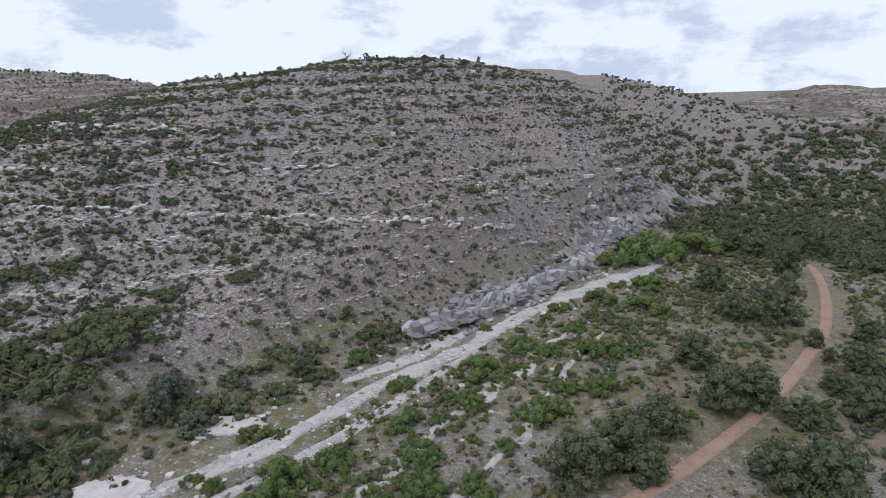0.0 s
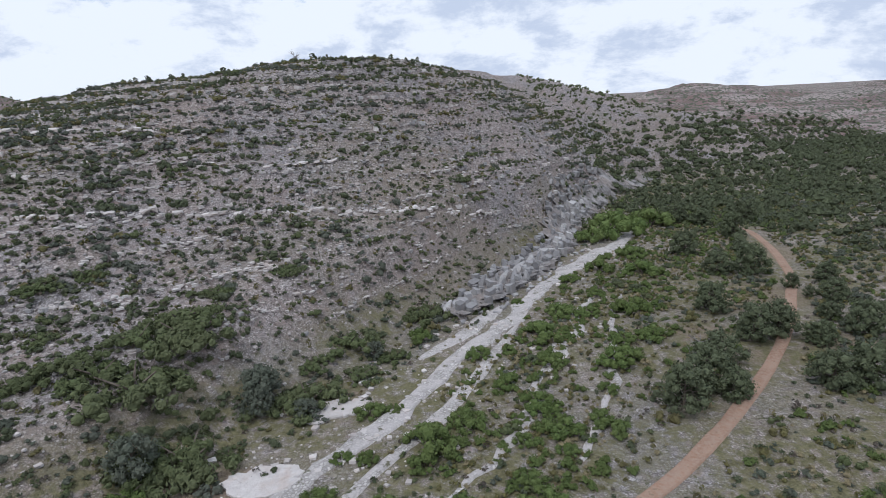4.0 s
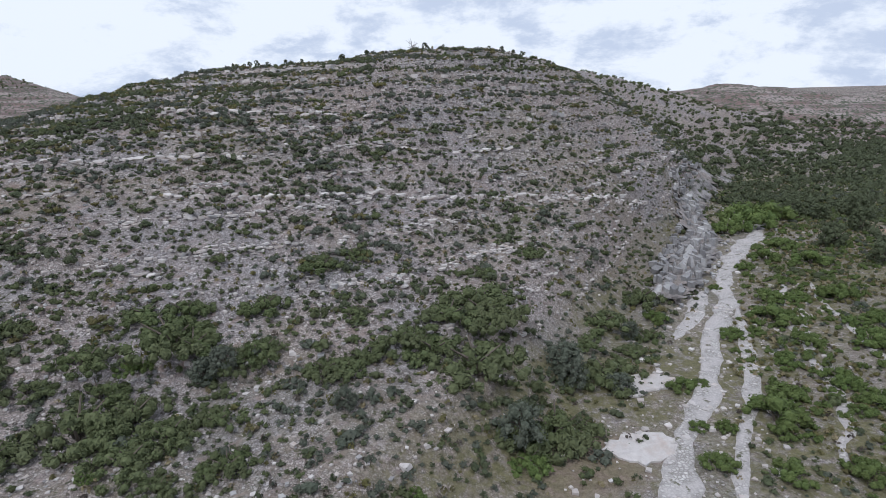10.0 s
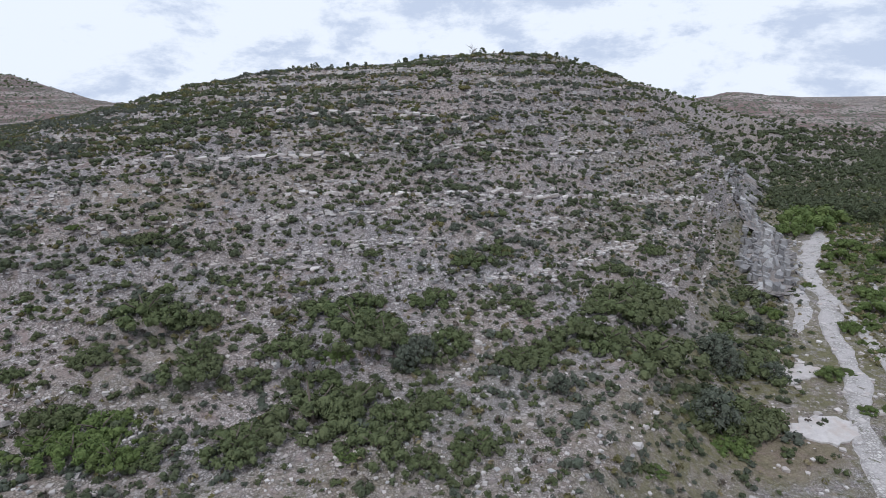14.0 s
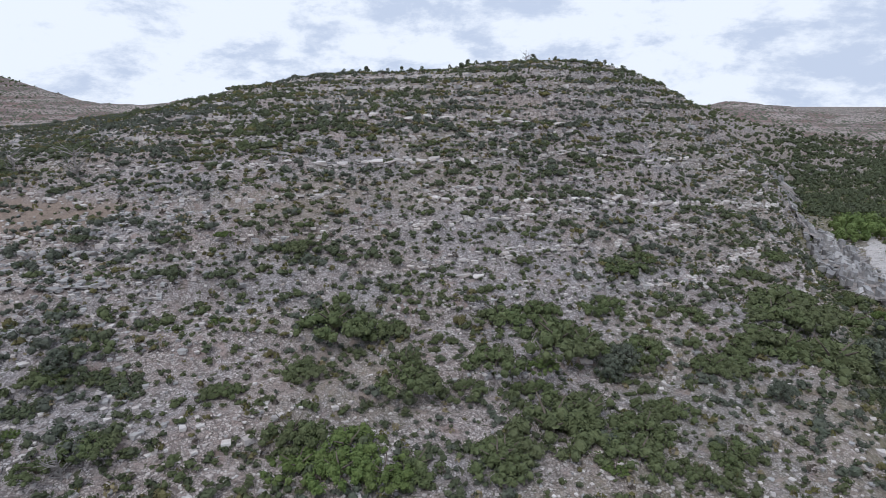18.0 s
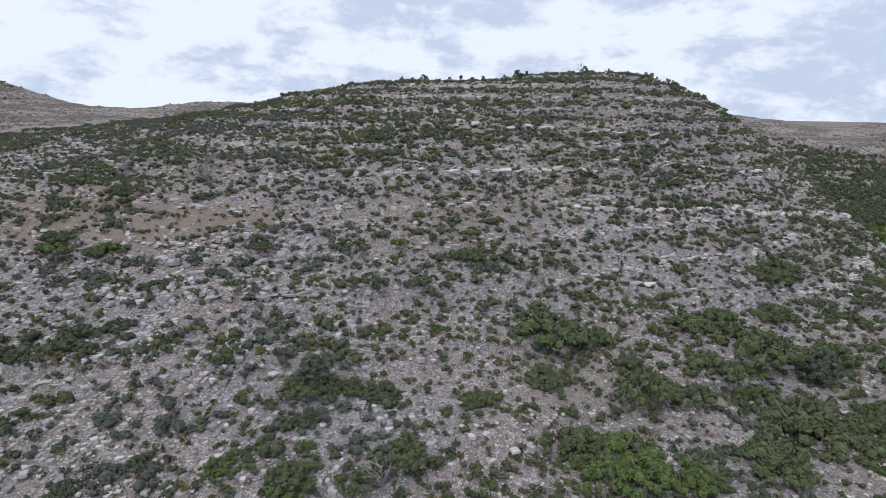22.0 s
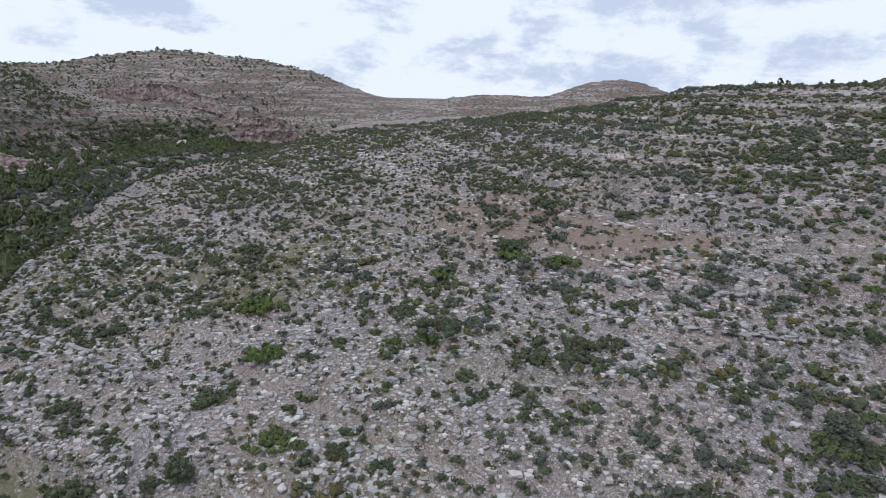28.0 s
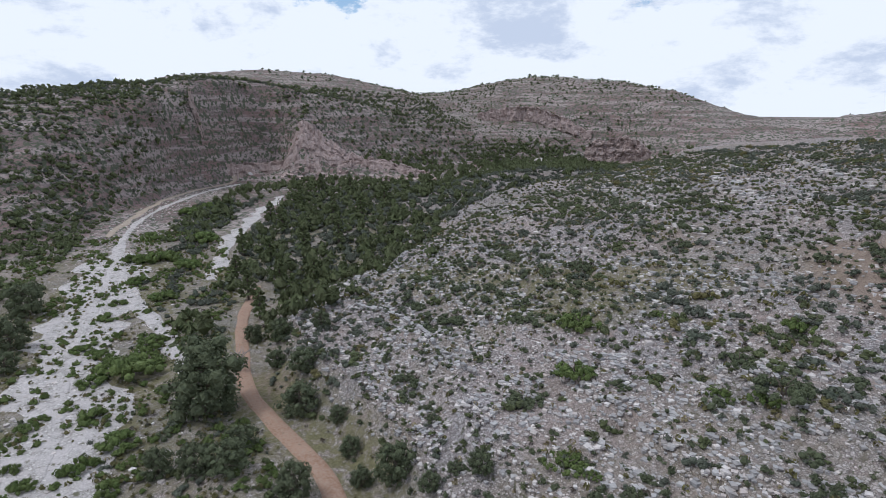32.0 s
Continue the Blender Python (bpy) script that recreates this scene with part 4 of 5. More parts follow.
woods(9000, -640, -330, 250, 500, lambda x, y: 0.75 * smooth(10, 16, land(x, y)) * (0.4 + 0.6 * patchy(x, y, 29, 20)), 0.7, 1.45, "oak", "green brush dotted over the red hill", 50)
woods(1500, -420, 180, 230, 820, lambda x, y: 0.5 * patchy(x, y, 35), 0.8, 1.7, "dark", "dark brush on the hills behind", 44)
woods(3800, -330, -180, -110, 60, lambda x, y: 0.9 * (y < np.interp(x, np.sort(WASH[9:, 0]), WASH[9:, 1][np.argsort(WASH[9:, 0])]) - 11) * (0.35 + 0.65 * patchy(x, y, 39, 12)), 0.8, 2.2, "oak", "dark green oak and juniper brush along the bank of the wash", 48)
woods(3200, -420, -290, -70, 60, lambda x, y: 0.85 * smooth(8, 12, line_distance(WASH, x, y)[0]) * (0.4 + 0.6 * patchy(x, y, 28, 14)), 0.8, 1.9, "oak", "green oaks and brush at the foot of the canyon wall", 51)
wx, wy = sample(9000, -310, -180, -24, 44, lambda x, y: 0.9 * patchy(x, y, 31, 5), grow)
d1, _ = line_distance(WASH_LINE, wx, wy)
m = (d1 < 24) & (d1 > 0.7) & (line_distance(TRACK_LINE, wx, wy)[0] > 2.5)
wx, wy = wx[m], wy[m]
half = grow.rand(len(wx)) < 0.45
scattered("wash_brush", shapes_of(860, "green", 5, **MEDIUM), wx[half], wy[half], grow.uniform(0.4, 1.3, half.sum()), grow, LEAF["green"], "green brush growing in the rubble of the wash", "brush", 0.03)
scattered("wash_scrub", shapes_of(870, "olive", 5, **SMALL), wx[~half], wy[~half], grow.uniform(0.25, 0.6, (~half).sum()), grow, LEAF["olive"], "olive-brown scrub in the rubble of the wash", "brush", 0.03)
qx, qy = sample(4800, 14, 95, 30, 135, lambda x, y: 0.35 + 0.6 * patchy(x, y, 32, 9), grow)
m = (line_distance(TRACK_LINE, qx, qy)[0] > 2.6) & (line_distance(WASH_LINE, qx, qy)[0] > 16)
qx, qy = qx[m], qy[m]
pick = grow.rand(len(qx))
for kind, lo, hi, label in (("grey", 0, 0.4, "grey-green scrub on the flat beside the road"), ("dark", 0.4, 0.75, "dark juniper brush on the flat beside the road"), ("olive", 0.75, 1, "olive scrub on the flat beside the road")):
    m = (pick >= lo) & (pick < hi)
    scattered("roadside_brush", shapes_of(880 + int(lo * 100), kind, 5, **MEDIUM), qx[m], qy[m], grow.uniform(0.4, 1.25, m.sum()), grow, LEAF[kind], label, "brush", 0.03)
# green and tawny growth between the wash and the road
ex, ey = sample(14500, -45, 45, 14, 128, lambda x, y: 0.3 + 0.65 * patchy(x, y, 38, 6), grow)
d1, _ = line_distance(WASH_LINE, ex, ey)
d2, _ = line_distance(TRACK_LINE, ex, ey)
east = ex > np.interp(ey, np.sort(WASH[:9, 1]), WASH[:9, 0][np.argsort(WASH[:9, 1])])
m = east & (d1 > 1.6) & (d2 > 2.0) & ((d1 < 19) | (grow.rand(len(ex)) < 0.35))
ex, ey = ex[m], ey[m]
pick = grow.rand(len(ex))
for kind, lo, hi, s0, s1, name, label in (("green", 0, 0.30, 0.5, 1.2, "wash_brush", "green brush on the gravel beside the wash"), ("olive", 0.30, 0.70, 0.25, 0.6, "wash_scrub", "olive-brown scrub on the gravel beside the wash"), ("dry", 0.70, 1, 0.25, 0.55, "wash_grass", "tawny dry grass clumps on the valley floor")):
    m = (pick >= lo) & (pick < hi)
    scattered(name, shapes_of(800 + int(lo * 100), kind, 5, **(MEDIUM if kind == "green" else SMALL)), ex[m], ey[m], grow.uniform(s0, s1, m.sum()), grow, LEAF[kind], label, "brush", 0.03)

# ---- single plants ----
LEDGE_MAIN = [(-90.6, 56.7), (-85.4, 57.2), (-77.7, 58.3), (-71, 59.3), (-64.3, 61.2), (-57.2, 63.5), (-49.7, 65.6), (-41.4, 69.4), (-32, 74.7), (-17.9, 91.1)]
LEDGE_UPPER = [(-77.4, 70.7), (-71.9, 71.2), (-65.9, 73.4), (-57.7, 74.8), (-50.1, 77), (-43.6, 81.1)]
LEDGE_TOP = [(-104, 84.5), (-89, 81.1), (-80.4, 82.1), (-66.8, 81.1)]
LEDGE_MID = [(-92.1, 44), (-88.6, 44), (-84.8, 44.3)]
LEDGE_WEST = [(-137.5, 48.4), (-133.6, 46.3), (-129.9, 45.1), (-126.2, 45.7), (-121.9, 45)]
LEDGE_PALE = [(-127.8, 39.5), (-124.4, 39.4), (-120.9, 39.6), (-119, 39.3)]
LEDGE_HIGH = [(-109.2, 64.1), (-100.5, 64), (-90.4, 65.8), (-83, 67)]
LEDGE_SLAB = [(-141.7, 32.1), (-138.9, 32), (-136.1, 31), (-133.9, 31.1)]
LEDGE_SPUR = [(-202.4, 30.8), (-196.1, 32.1), (-192.2, 32.9), (-179.5, 28.4), (-174.2, 28.1)]
CLIFF_FOOT = [(-25.3, 58.1), (-21.2, 62.1), (-17.7, 67.3), (-13.9, 73.7), (-7.9, 83.7), (-3.5, 90.5), (-0.8, 103.5), (6.1, 119), (15, 128.7), (30.5, 152)]
ROAD_JUNIPERS = [(-5.6, 35.9, 4.2), (1.5, 44.3, 3), (7.1, 49.1, 4), (10.7, 50.5, 3.1), (6.6, 57.9, 3.7), (13.8, 72.3, 5.4), (18, 71, 3.2), (13.2, 83.3, 4.1), (26.3, 94.2, 5.8), (20.2, 64.6, 1.5), (20.6, 61, 1.1), (9.2, 38.7, 2.9), (13.6, 47.5, 2.3), (18.6, 54, 1.9), (12.1, 38.1, 3.5), (19.5, 49.3, 2.8), (22.7, 59.4, 2.4), (24.7, 104, 5), (26.3, 67.2, 2.2), (-2.1, 39.4, 3.4), (-0.5, 37.5, 2.4), (20.8, 107.1, 5.1), (34.2, 105.7, 5.2)]
SLOPE_OAKS = [(-103.4, 46.8, 2.1), (-84.4, 39.1, 3), (-79.9, 34.3, 3.9), (-86.1, 31.8, 2.7), (-93.3, 29.3, 2.5), (-99.5, 35.8, 3.4), (-83.1, 25.2, 3.9), (-78, 21.6, 2.8), (-73.2, 26, 2.1), (-71, 21.1, 1.9), (-68.9, 46.3, 2.3), (-60.3, 36.4, 2.6), (-51.7, 41.2, 4), (-53.4, 34.1, 4.7), (-37.5, 49.9, 3.6), (-39.8, 38.9, 3.7), (-47.2, 29.6, 3.7), (-87.8, 21.5, 2.5), (-93.4, 21.5, 2.2), (-74.7, 19, 1.5), (-65.6, 49.8, 1.8), (-80.1, 47.9, 1.5), (-83.8, 29.4, 2.3), (-64.7, 39.7, 1.9), (-45.2, 55.2, 2), (-51.8, 49.4, 1.9), (-29.5, 59.2, 3.2), (-52.8, 43.3, 4), (-55.7, 39.8, 3.3), (-57.1, 35.6, 3.2)]
SLOPE_OAKS += [(-62.3, 35.1, 2.2), (-44.4, 37.4, 2.1), (-50.8, 28.5, 2.6), (-66.3, 32.3, 1.9), (-32.5, 48, 1.8), (-40.5, 44.9, 2.1), (-35.7, 43.6, 2.3), (-44.5, 31, 1.4), (-73.5, 40.6, 2.5), (-72, 33.9, 2.3), (-80.7, 39.5, 2.5), (-77.9, 33.9, 2.6), (-116.2, 30.3, 1.7), (-120, 29.9, 2), (-101.5, 30.9, 2.2), (-93.5, 31.5, 1.8), (-89.4, 29.5, 2.2), (-95.4, 36.2, 2.4), (-107.1, 27.5, 1.6), (-101.7, 24.6, 2.3), (-79.9, 26.7, 2.8), (-76.3, 24.4, 2.4), (-113.5, 22.4, 1.8), (-87.1, 22.4, 2.1), (-73.8, 32.5, 2.2), (-65, 32.5, 2.4), (-119.4, 21.5, 1.7), (-116, 20.8, 1.5)]
SLOPE_BRUSH = [(-150.4, 37.1, 2.7), (-141.6, 34.3, 1.9), (-137.3, 34, 2.5), (-134.7, 37.4, 1.5), (-140.6, 50.1, 2.4), (-125, 47.2, 2), (-116, 47, 2), (-100.6, 46.3, 2.2), (-133.7, 42.5, 1.6), (-128.5, 23.8, 1.5), (-132.6, 22.2, 1.3), (-119.8, 26.8, 2), (-152, 46.1, 1.5), (-114, 29.6, 2), (-117.1, 29.6, 1.7), (-149.9, 63.9, 2.3), (-143.1, 62.8, 2.5), (-132.9, 60.3, 2.1), (-186.8, 36.5, 2.6), (-154.7, 39.8, 2), (-181.3, 24.3, 1.9), (-168.1, 27.7, 2.2), (-180.8, 53.2, 2.4), (-245.1, 80.7, 3.6), (-172.1, 63.6, 2.1), (-154.3, 23.2, 1.4), (-150.8, 22.6, 1.3), (-162.4, 18.2, 1.7), (-167.2, 18.8, 1.3), (-144.9, 30.2, 1), (-140.7, 28, 0.9), (-137.2, 36.1, 2.1), (-145.6, 53.4, 2.4), (-198.1, 55.7, 1.7), (-161.9, 33, 1.4)]
GREEN_THICKETS = [(-50.1, 26, 2.5), (-97.8, 23.5, 3.2), (-58.8, 20.1, 1.2), (-100.9, 21.7, 2.6), (-98.1, 20.7, 2.8), (-95.3, 20.4, 2.4), (-82.1, 31.8, 1.9), (-109.3, 35.7, 1), (-79.9, 20.6, 1.1), (-119.9, 21, 1.8), (-124.1, 22.5, 1.5), (-145.3, 52, 2.6), (-111.4, 47.6, 1.2), (-140.4, 29.7, 0.8), (-137.1, 28.8, 0.7), (-119.3, 23.7, 0.9), (-171.6, 40.8, 3), (-166.2, 32.6, 2.3), (-154.3, 36.3, 1.7), (-151.3, 36.4, 1.7), (-152.3, 46.7, 2), (-160.2, 23.2, 2), (-157.8, 23.3, 0.9), (-164.8, 44.9, 1.2), (-139.6, 50.1, 2.3), (-31.5, 37.2, 1.2)]
TALL_JUNIPERS = [(-44.4, 39.2, 2.3), (-34.7, 48.1, 1.2), (-50.5, 27.9, 2.2), (-39.5, 36.7, 1.4), (-76.2, 31.2, 1.4), (-44, 36.9, 1.6), (-63.9, 26.9, 1.1), (-119.3, 30.1, 1.3), (-75, 31.9, 1.6)]
WASH_BUSHES = [(-33.8, 36.7, 1.6), (-23.3, 47.4, 1.6), (-29.7, 52.6, 1.8), (-17.1, 63.7, 1), (-2.8, 75.8, 2.4), (-8.3, 72.1, 1.7), (-6, 65.1, 1.5), (-12.3, 58.8, 2.3), (-15.8, 51.6, 2.9), (-9, 58, 1.9), (-3.4, 58.1, 2.5), (-3.3, 50.7, 2), (3.2, 73.3, 3.1), (4.6, 83.7, 3), (-8.8, 45, 2.6), (-15.8, 45.2, 1.9), (-20.7, 40.8, 1.5), (-18.4, 36.5, 1.9), (-17.2, 32.4, 2), (-25, 34.5, 1.9), (-28, 30.6, 2.6), (-35, 29.9, 1), (-12.5, 32.9, 1.7), (6.2, 99.3, 6), (14.5, 104.3, 5.3), (0.3, 95.2, 3.4), (-11.2, 39.3, 1.2), (-35.7, 24.8, 1.6), (-31, 23.4, 1.7), (-25.7, 23, 1.7)]
WASH_BUSHES += [(-20, 23.4, 2), (-20.6, 26.2, 1.4), (-20.2, 31.3, 1.2), (-28.5, 28.6, 1.4), (-25.1, 35.1, 1.1), (-32.9, 29.6, 1), (-13.3, 34.5, 1.2), (-6.9, 49.9, 1.7), (-17.2, 35, 1.2), (-17, 29.8, 1.1)]
WEST_BUSHES = [(-206.3, -0.4, 1.8), (-198.8, 0.5, 2.3), (-196.5, -3.4, 1.6), (-215.9, 5.6, 4.5), (-216.1, 1.1, 2), (-224.4, 4, 1.8), (-223.8, 10, 2.7), (-228.4, 2.3, 1.7), (-240.4, 8, 1.9), (-247.2, 11.1, 1.6), (-245.7, 18.2, 2.7), (-259.3, 17.3, 2.4), (-230.4, 14.7, 1.1), (-254.3, 9.9, 1.4), (-275.2, 26, 4.1), (-329.2, 50.7, 4.8), (-337.2, 59, 3), (-208.5, -6.3, 1.3), (-200.7, -8.2, 1), (-196.7, -7.9, 1.3), (-191.1, -2.3, 1.5), (-208.2, 7.5, 1.1), (-276.9, 21.1, 2.8), (-263.6, 27.9, 3.2), (-299.4, 30.7, 3.2), (-286.4, 39.5, 4.5), (-210, -4.9, 1.1), (-221.7, 14.5, 1.1)]
WEST_OAKS = [(-208.7, 23.5, 2), (-185.2, 6.4, 2.4), (-188.8, 9.5, 2), (-191.6, 17.1, 2.7), (-180.8, 16.9, 1.4), (-173.1, 16.7, 2.3), (-176, 15.1, 1.3), (-196.6, 20.6, 2.3), (-203.4, 20.1, 1.6), (-190.9, 2.1, 1.8), (-178.5, 9.7, 2.2), (-165.5, 19.4, 1.3), (-251, -1.6, 3.8), (-235.9, -5.2, 3.3), (-227.4, -6.5, 2.3), (-214.3, 21.8, 1.8), (-200.9, 25.5, 1.5), (-188.3, 4.6, 2), (-185.6, 18.6, 1.3), (-167.9, 16.2, 1.2)]
PINES = [(-247.8, 32.8, 2.4), (-232.6, 28.7, 2.3), (-255.7, 43.7, 2.9), (-282.7, 59.7, 3.6), (-260.2, 54.5, 3.1), (-283, 70.4, 3.4), (-259.7, 63.7, 2.9), (-222.8, 26.4, 2.1), (-222.6, 32.4, 2.2), (-233.4, 42, 2.5), (-236.7, 36.6, 2.5), (-265.1, 41.1, 2.5), (-295.5, 83.4, 3.3), (-285.4, 87.5, 3.2), (-312.7, 80.5, 3.6), (-301, 64.9, 2.9), (-296.3, 104, 3.1), (-311.6, 125.7, 3.5), (-328.2, 110.6, 3.4), (-343.4, 106.7, 3.6), (-331, 153.6, 3.6), (-334.1, 177.4, 3.8), (-360.6, 229, 3.9), (-408.2, 262.9, 5.4), (-405.6, 287.9, 5.6), (-402, 246.6, 4.4), (-378.7, 329.1, 5)]
BOULDERS = [(-163.6, 20.1, 0.4), (-161.7, 20.9, 0.5), (-156.5, 18.8, 0.4), (-155.6, 19.6, 0.4), (-158.2, 17.7, 0.3), (-165.8, 16.4, 0.3), (-167, 21.9, 0.4), (-170.4, 23.8, 0.4), (-188.1, 30.1, 0.4), (-180.3, 28.2, 0.5), (-175.4, 25, 0.4), (-182.1, 21.1, 0.3), (-188.5, 19.5, 0.4), (-184.7, 20, 0.4), (-162.6, 19.9, 0.3), (-161.8, 24.3, 0.3), (-175.5, 21.3, 0.3), (-191.5, 31.6, 0.5), (-171.3, 22.4, 0.3), (-160.4, 22.3, 0.4), (-154.7, 20.7, 0.5), (-153.2, 20.3, 0.4), (-164.8, 24.1, 0.3), (-161.5, 23.2, 0.3), (-161.6, 21.2, 0.3)]
shrub_r = np.random.RandomState(77)
THICK = dict(lumps=42, count=1150, size=0.038, flat=0.30, spread=0.82, fine=0.46)
stand([make_shrub("oak_thicket", 700 + k, "oak", "wide low thicket of green oak brush on the rocky slope", **THICK) for k in range(4)], "oak thickets on the slope", [(x, y, q * 1.25) for x, y, q in SLOPE_OAKS], shrub_r)
stand([make_shrub("grey_oak_shrub", 710 + k, "dark", "low dark green oak shrub among pale rubble", **THICK) for k in range(3)], "dark shrubs on the slope", SLOPE_BRUSH, shrub_r)
stand([make_shrub("green_thicket", 720 + k, "green", "bright green leafy thicket on the rocky slope", **THICK) for k in range(3)], "green thickets on the slope", GREEN_THICKETS, shrub_r)
stand([make_shrub("wash_bush", 730 + k, "green", "bright green leafy bush beside the gravel wash", lumps=26, count=950, size=0.043, flat=0.55, spread=0.75, fine=0.6) for k in range(4)], "green bushes along the wash", [(x, y, s * 1.2) for x, y, s in WASH_BUSHES + WEST_BUSHES], shrub_r)
JUNIPER = dict(width=0.62, bare=0.08, lumps=42, count=1500, size=0.036)
stand([make_tree("juniper", 740 + k, "dark", "rounded dark green juniper tree beside the dirt road", **JUNIPER) for k in range(4)], "junipers by the road", [(x, y, min(s, 3.2) * 1.25) for x, y, s in ROAD_JUNIPERS], shrub_r)
stand([make_tree("slope_juniper", 750 + k, "grey", "grey-green juniper standing taller than the brush", **JUNIPER) for k in range(3)], "junipers on the slope", [(x, y, s * 1.5) for x, y, s in TALL_JUNIPERS], shrub_r)
stand([make_tree("valley_oak", 760 + k, "dark", "dark green oak tree on the wooded valley floor", **JUNIPER) for k in range(3)], "oaks by the west road", [(x, y, s * 1.4) for x, y, s in WEST_OAKS], shrub_r)
stand([make_tree("pine", 770 + k, "oak", "tall dark green pine on the canyon floor", width=0.30, bare=0.15, lumps=30, count=460, size=0.05, cone=1.0) for k in range(3)], "pines in the canyon", [(x, y, min(s, 3.1) * 2.5) for x, y, s in PINES[:23]], shrub_r)
big = make_tree("great_oak", 780, "dark", "large round dark green oak beside the wash", width=0.46, bare=0.12, lumps=60, count=3400, size=0.022)
big.matrix_basis = placed(big, -199.1, 9.4, 9.5, 0.4)
stand([make_tree("summit_tree", 785 + k, "dark", "small dark tree that stands out on the summit skyline", width=0.40, bare=0.3, lumps=12, count=220, size=0.08) for k in range(3)], "trees on the skyline",
      [(x, y, q * 0.78) for x, y, q in [(-57.6, 134, 3), (-33.6, 136, 2.2), (-38.9, 135, 2.2), (-33.4, 153.7, 2.2), (-76.6, 126, 2.6), (-72.6, 144.6, 2.2), (-98.7, 134.4, 2.2), (-72.8, 142.5, 2.2), (-71, 140.1, 1.7), (-78.4, 134.5, 1.6), (-90.4, 129.2, 1.7), (-42.3, 131.5, 1.8), (-35.5, 138.3, 1.6), (-53.3, 129.5, 1.2), (-98.7, 128.9, 2), (-100.1, 129, 1.5), (-85.8, 125.6, 1.6), (-37.4, 127, 1.4), (-104, 133.1, 1.6), (-93.7, 125.5, 1.4)]], shrub_r, 0.02)
for sx0, sy0, h, label in ((-60.7, 128.9, 2.4, "thin bare dead tree on the summit skyline"), (-134, 65.8, 4, "bare grey dead tree on the brown soil patch"), (-146.9, 74.8, 3.2, "bare grey dead tree among oak brush"), (-114.6, 20.6, 2, "bare fallen-looking dead bush with pale branches"), (-0.3, 45.2, 2.6, "grey leafless bush beside the road"), (7.5, 60, 2.2, "grey leafless bush among junipers"), (-205.9, 16.2, 3, "grey leafless bush behind the great oak")):
    snag = make_snag("dead_tree", int(abs(sx0) * 7), label, 18)
    snag.matrix_basis = placed(snag, sx0, sy0, h, 0.7)

# ---- rock ----
SHAPES = [stone_shape(60 + k, 0.95, 6) for k in range(8)]
BLOCKS = {mat.name: [mesh_of("stone", v, f, mat) for v, f in SHAPES] for mat in (STONE, GREY_STONE, DARK_STONE, RED_STONE)}
rock_r = np.random.RandomState(31)


def rock_row(name, line, block, mat, label, tiers=1, tall=0.6, deep=1.0, gap=0.12, height=None, base=None, stray=0.12):
    """A ledge or cliff of separate blocks laid along a line, tier on tier."""
    root = new(name)
    tagged(root, label, "rock ledge" if tiers < 3 else "cliff")
    p = rounded(np.array(line, float), 0.5)
    tilt = 0.04 if tall > 2 else 0.15
    s = 0.0
    total = 0.5 * (len(p) - 1)
    while s < total:
        w = block * rock_r.uniform(0.55, 1.5)
        k = min(int((s + w / 2) / 0.5), len(p) - 1)
        d = p[min(k + 2, len(p) - 1)] - p[max(k - 2, 0)]
        turn = math.atan2(d[1], d[0])
        x, y = p[k] + rock_r.normal(size=2) * block * stray
        z = float(land(np.array([x]), np.array([y]))[0]) if base is None else base
        n = tiers if height is None else max(1, int(round(np.interp(s / total, *height) / (block * tall))))
        for j in range(n):
            if rock_r.rand() < gap:
                continue
            h = block * tall * rock_r.uniform(0.85, 1.2)
            back = -j * block * 0.12 * deep + rock_r.uniform(-0.28, 0.28) * block
            pos = (x - math.sin(turn) * -back, y + math.cos(turn) * -back, z + (j + 0.35 + rock_r.uniform(-0.25, 0.25)) * block * tall)
            ob = part("stone", BLOCKS[mat.name][rock_r.randint(8)], root)
            ob.matrix_basis = Matrix.Translation(pos) @ Euler((tilt * rock_r.uniform(-1, 1), tilt * rock_r.uniform(-1, 1), turn + 2 * tilt * rock_r.uniform(-1, 1))).to_matrix().to_4x4() @ Matrix.Diagonal((w * 1.5, block * deep * rock_r.uniform(0.8, 1.3), h * 1.6, 1))
        s += w * rock_r.uniform(0.9, 1.2 + gap)
    return root


rock_row("rock_ledge", LEDGE_MAIN, 0.75, STONE, "long pale limestone ledge across the hillside", 1, 0.6, 1.0, 0.25)
rock_row("rock_ledge", LEDGE_UPPER, 1.2, STONE, "thin pale ledge high on the hillside", 1, 0.25, 0.9, 0.3)
rock_row("rock_ledge", LEDGE_TOP, 1.1, STONE, "broken pale ledge below the summit", 1, 0.4, 0.9, 0.4)
rock_row("rock_ledge", LEDGE_MID, 1.0, STONE, "short pale ledge in the brush", 1, 0.3, 0.9, 0.2)
rock_row("rock_ledge", LEDGE_WEST, 0.6, GREY_STONE, "grey weathered outcrop below the brown soil patch", 2, 0.6, 1.0, 0.3)
rock_row("rock_ledge", LEDGE_PALE, 0.8, GREY_STONE, "thin pale flat ledge on the rubble slope", 1, 0.16, 0.7, 0.05)
rock_row("rock_ledge", LEDGE_HIGH, 1.1, STONE, "broken pale ledge near the crest", 1, 0.35, 0.9, 0.4)
rock_row("rock_ledge", LEDGE_SLAB, 0.5, GREY_STONE, "low grey slabs among oak brush", 1, 0.4, 1.2, 0.2)
rock_row("rock_ledge", LEDGE_SPUR, 0.55, GREY_STONE, "grey outcrop at the edge of the grassy spur", 2, 0.5, 1.0, 0.25)


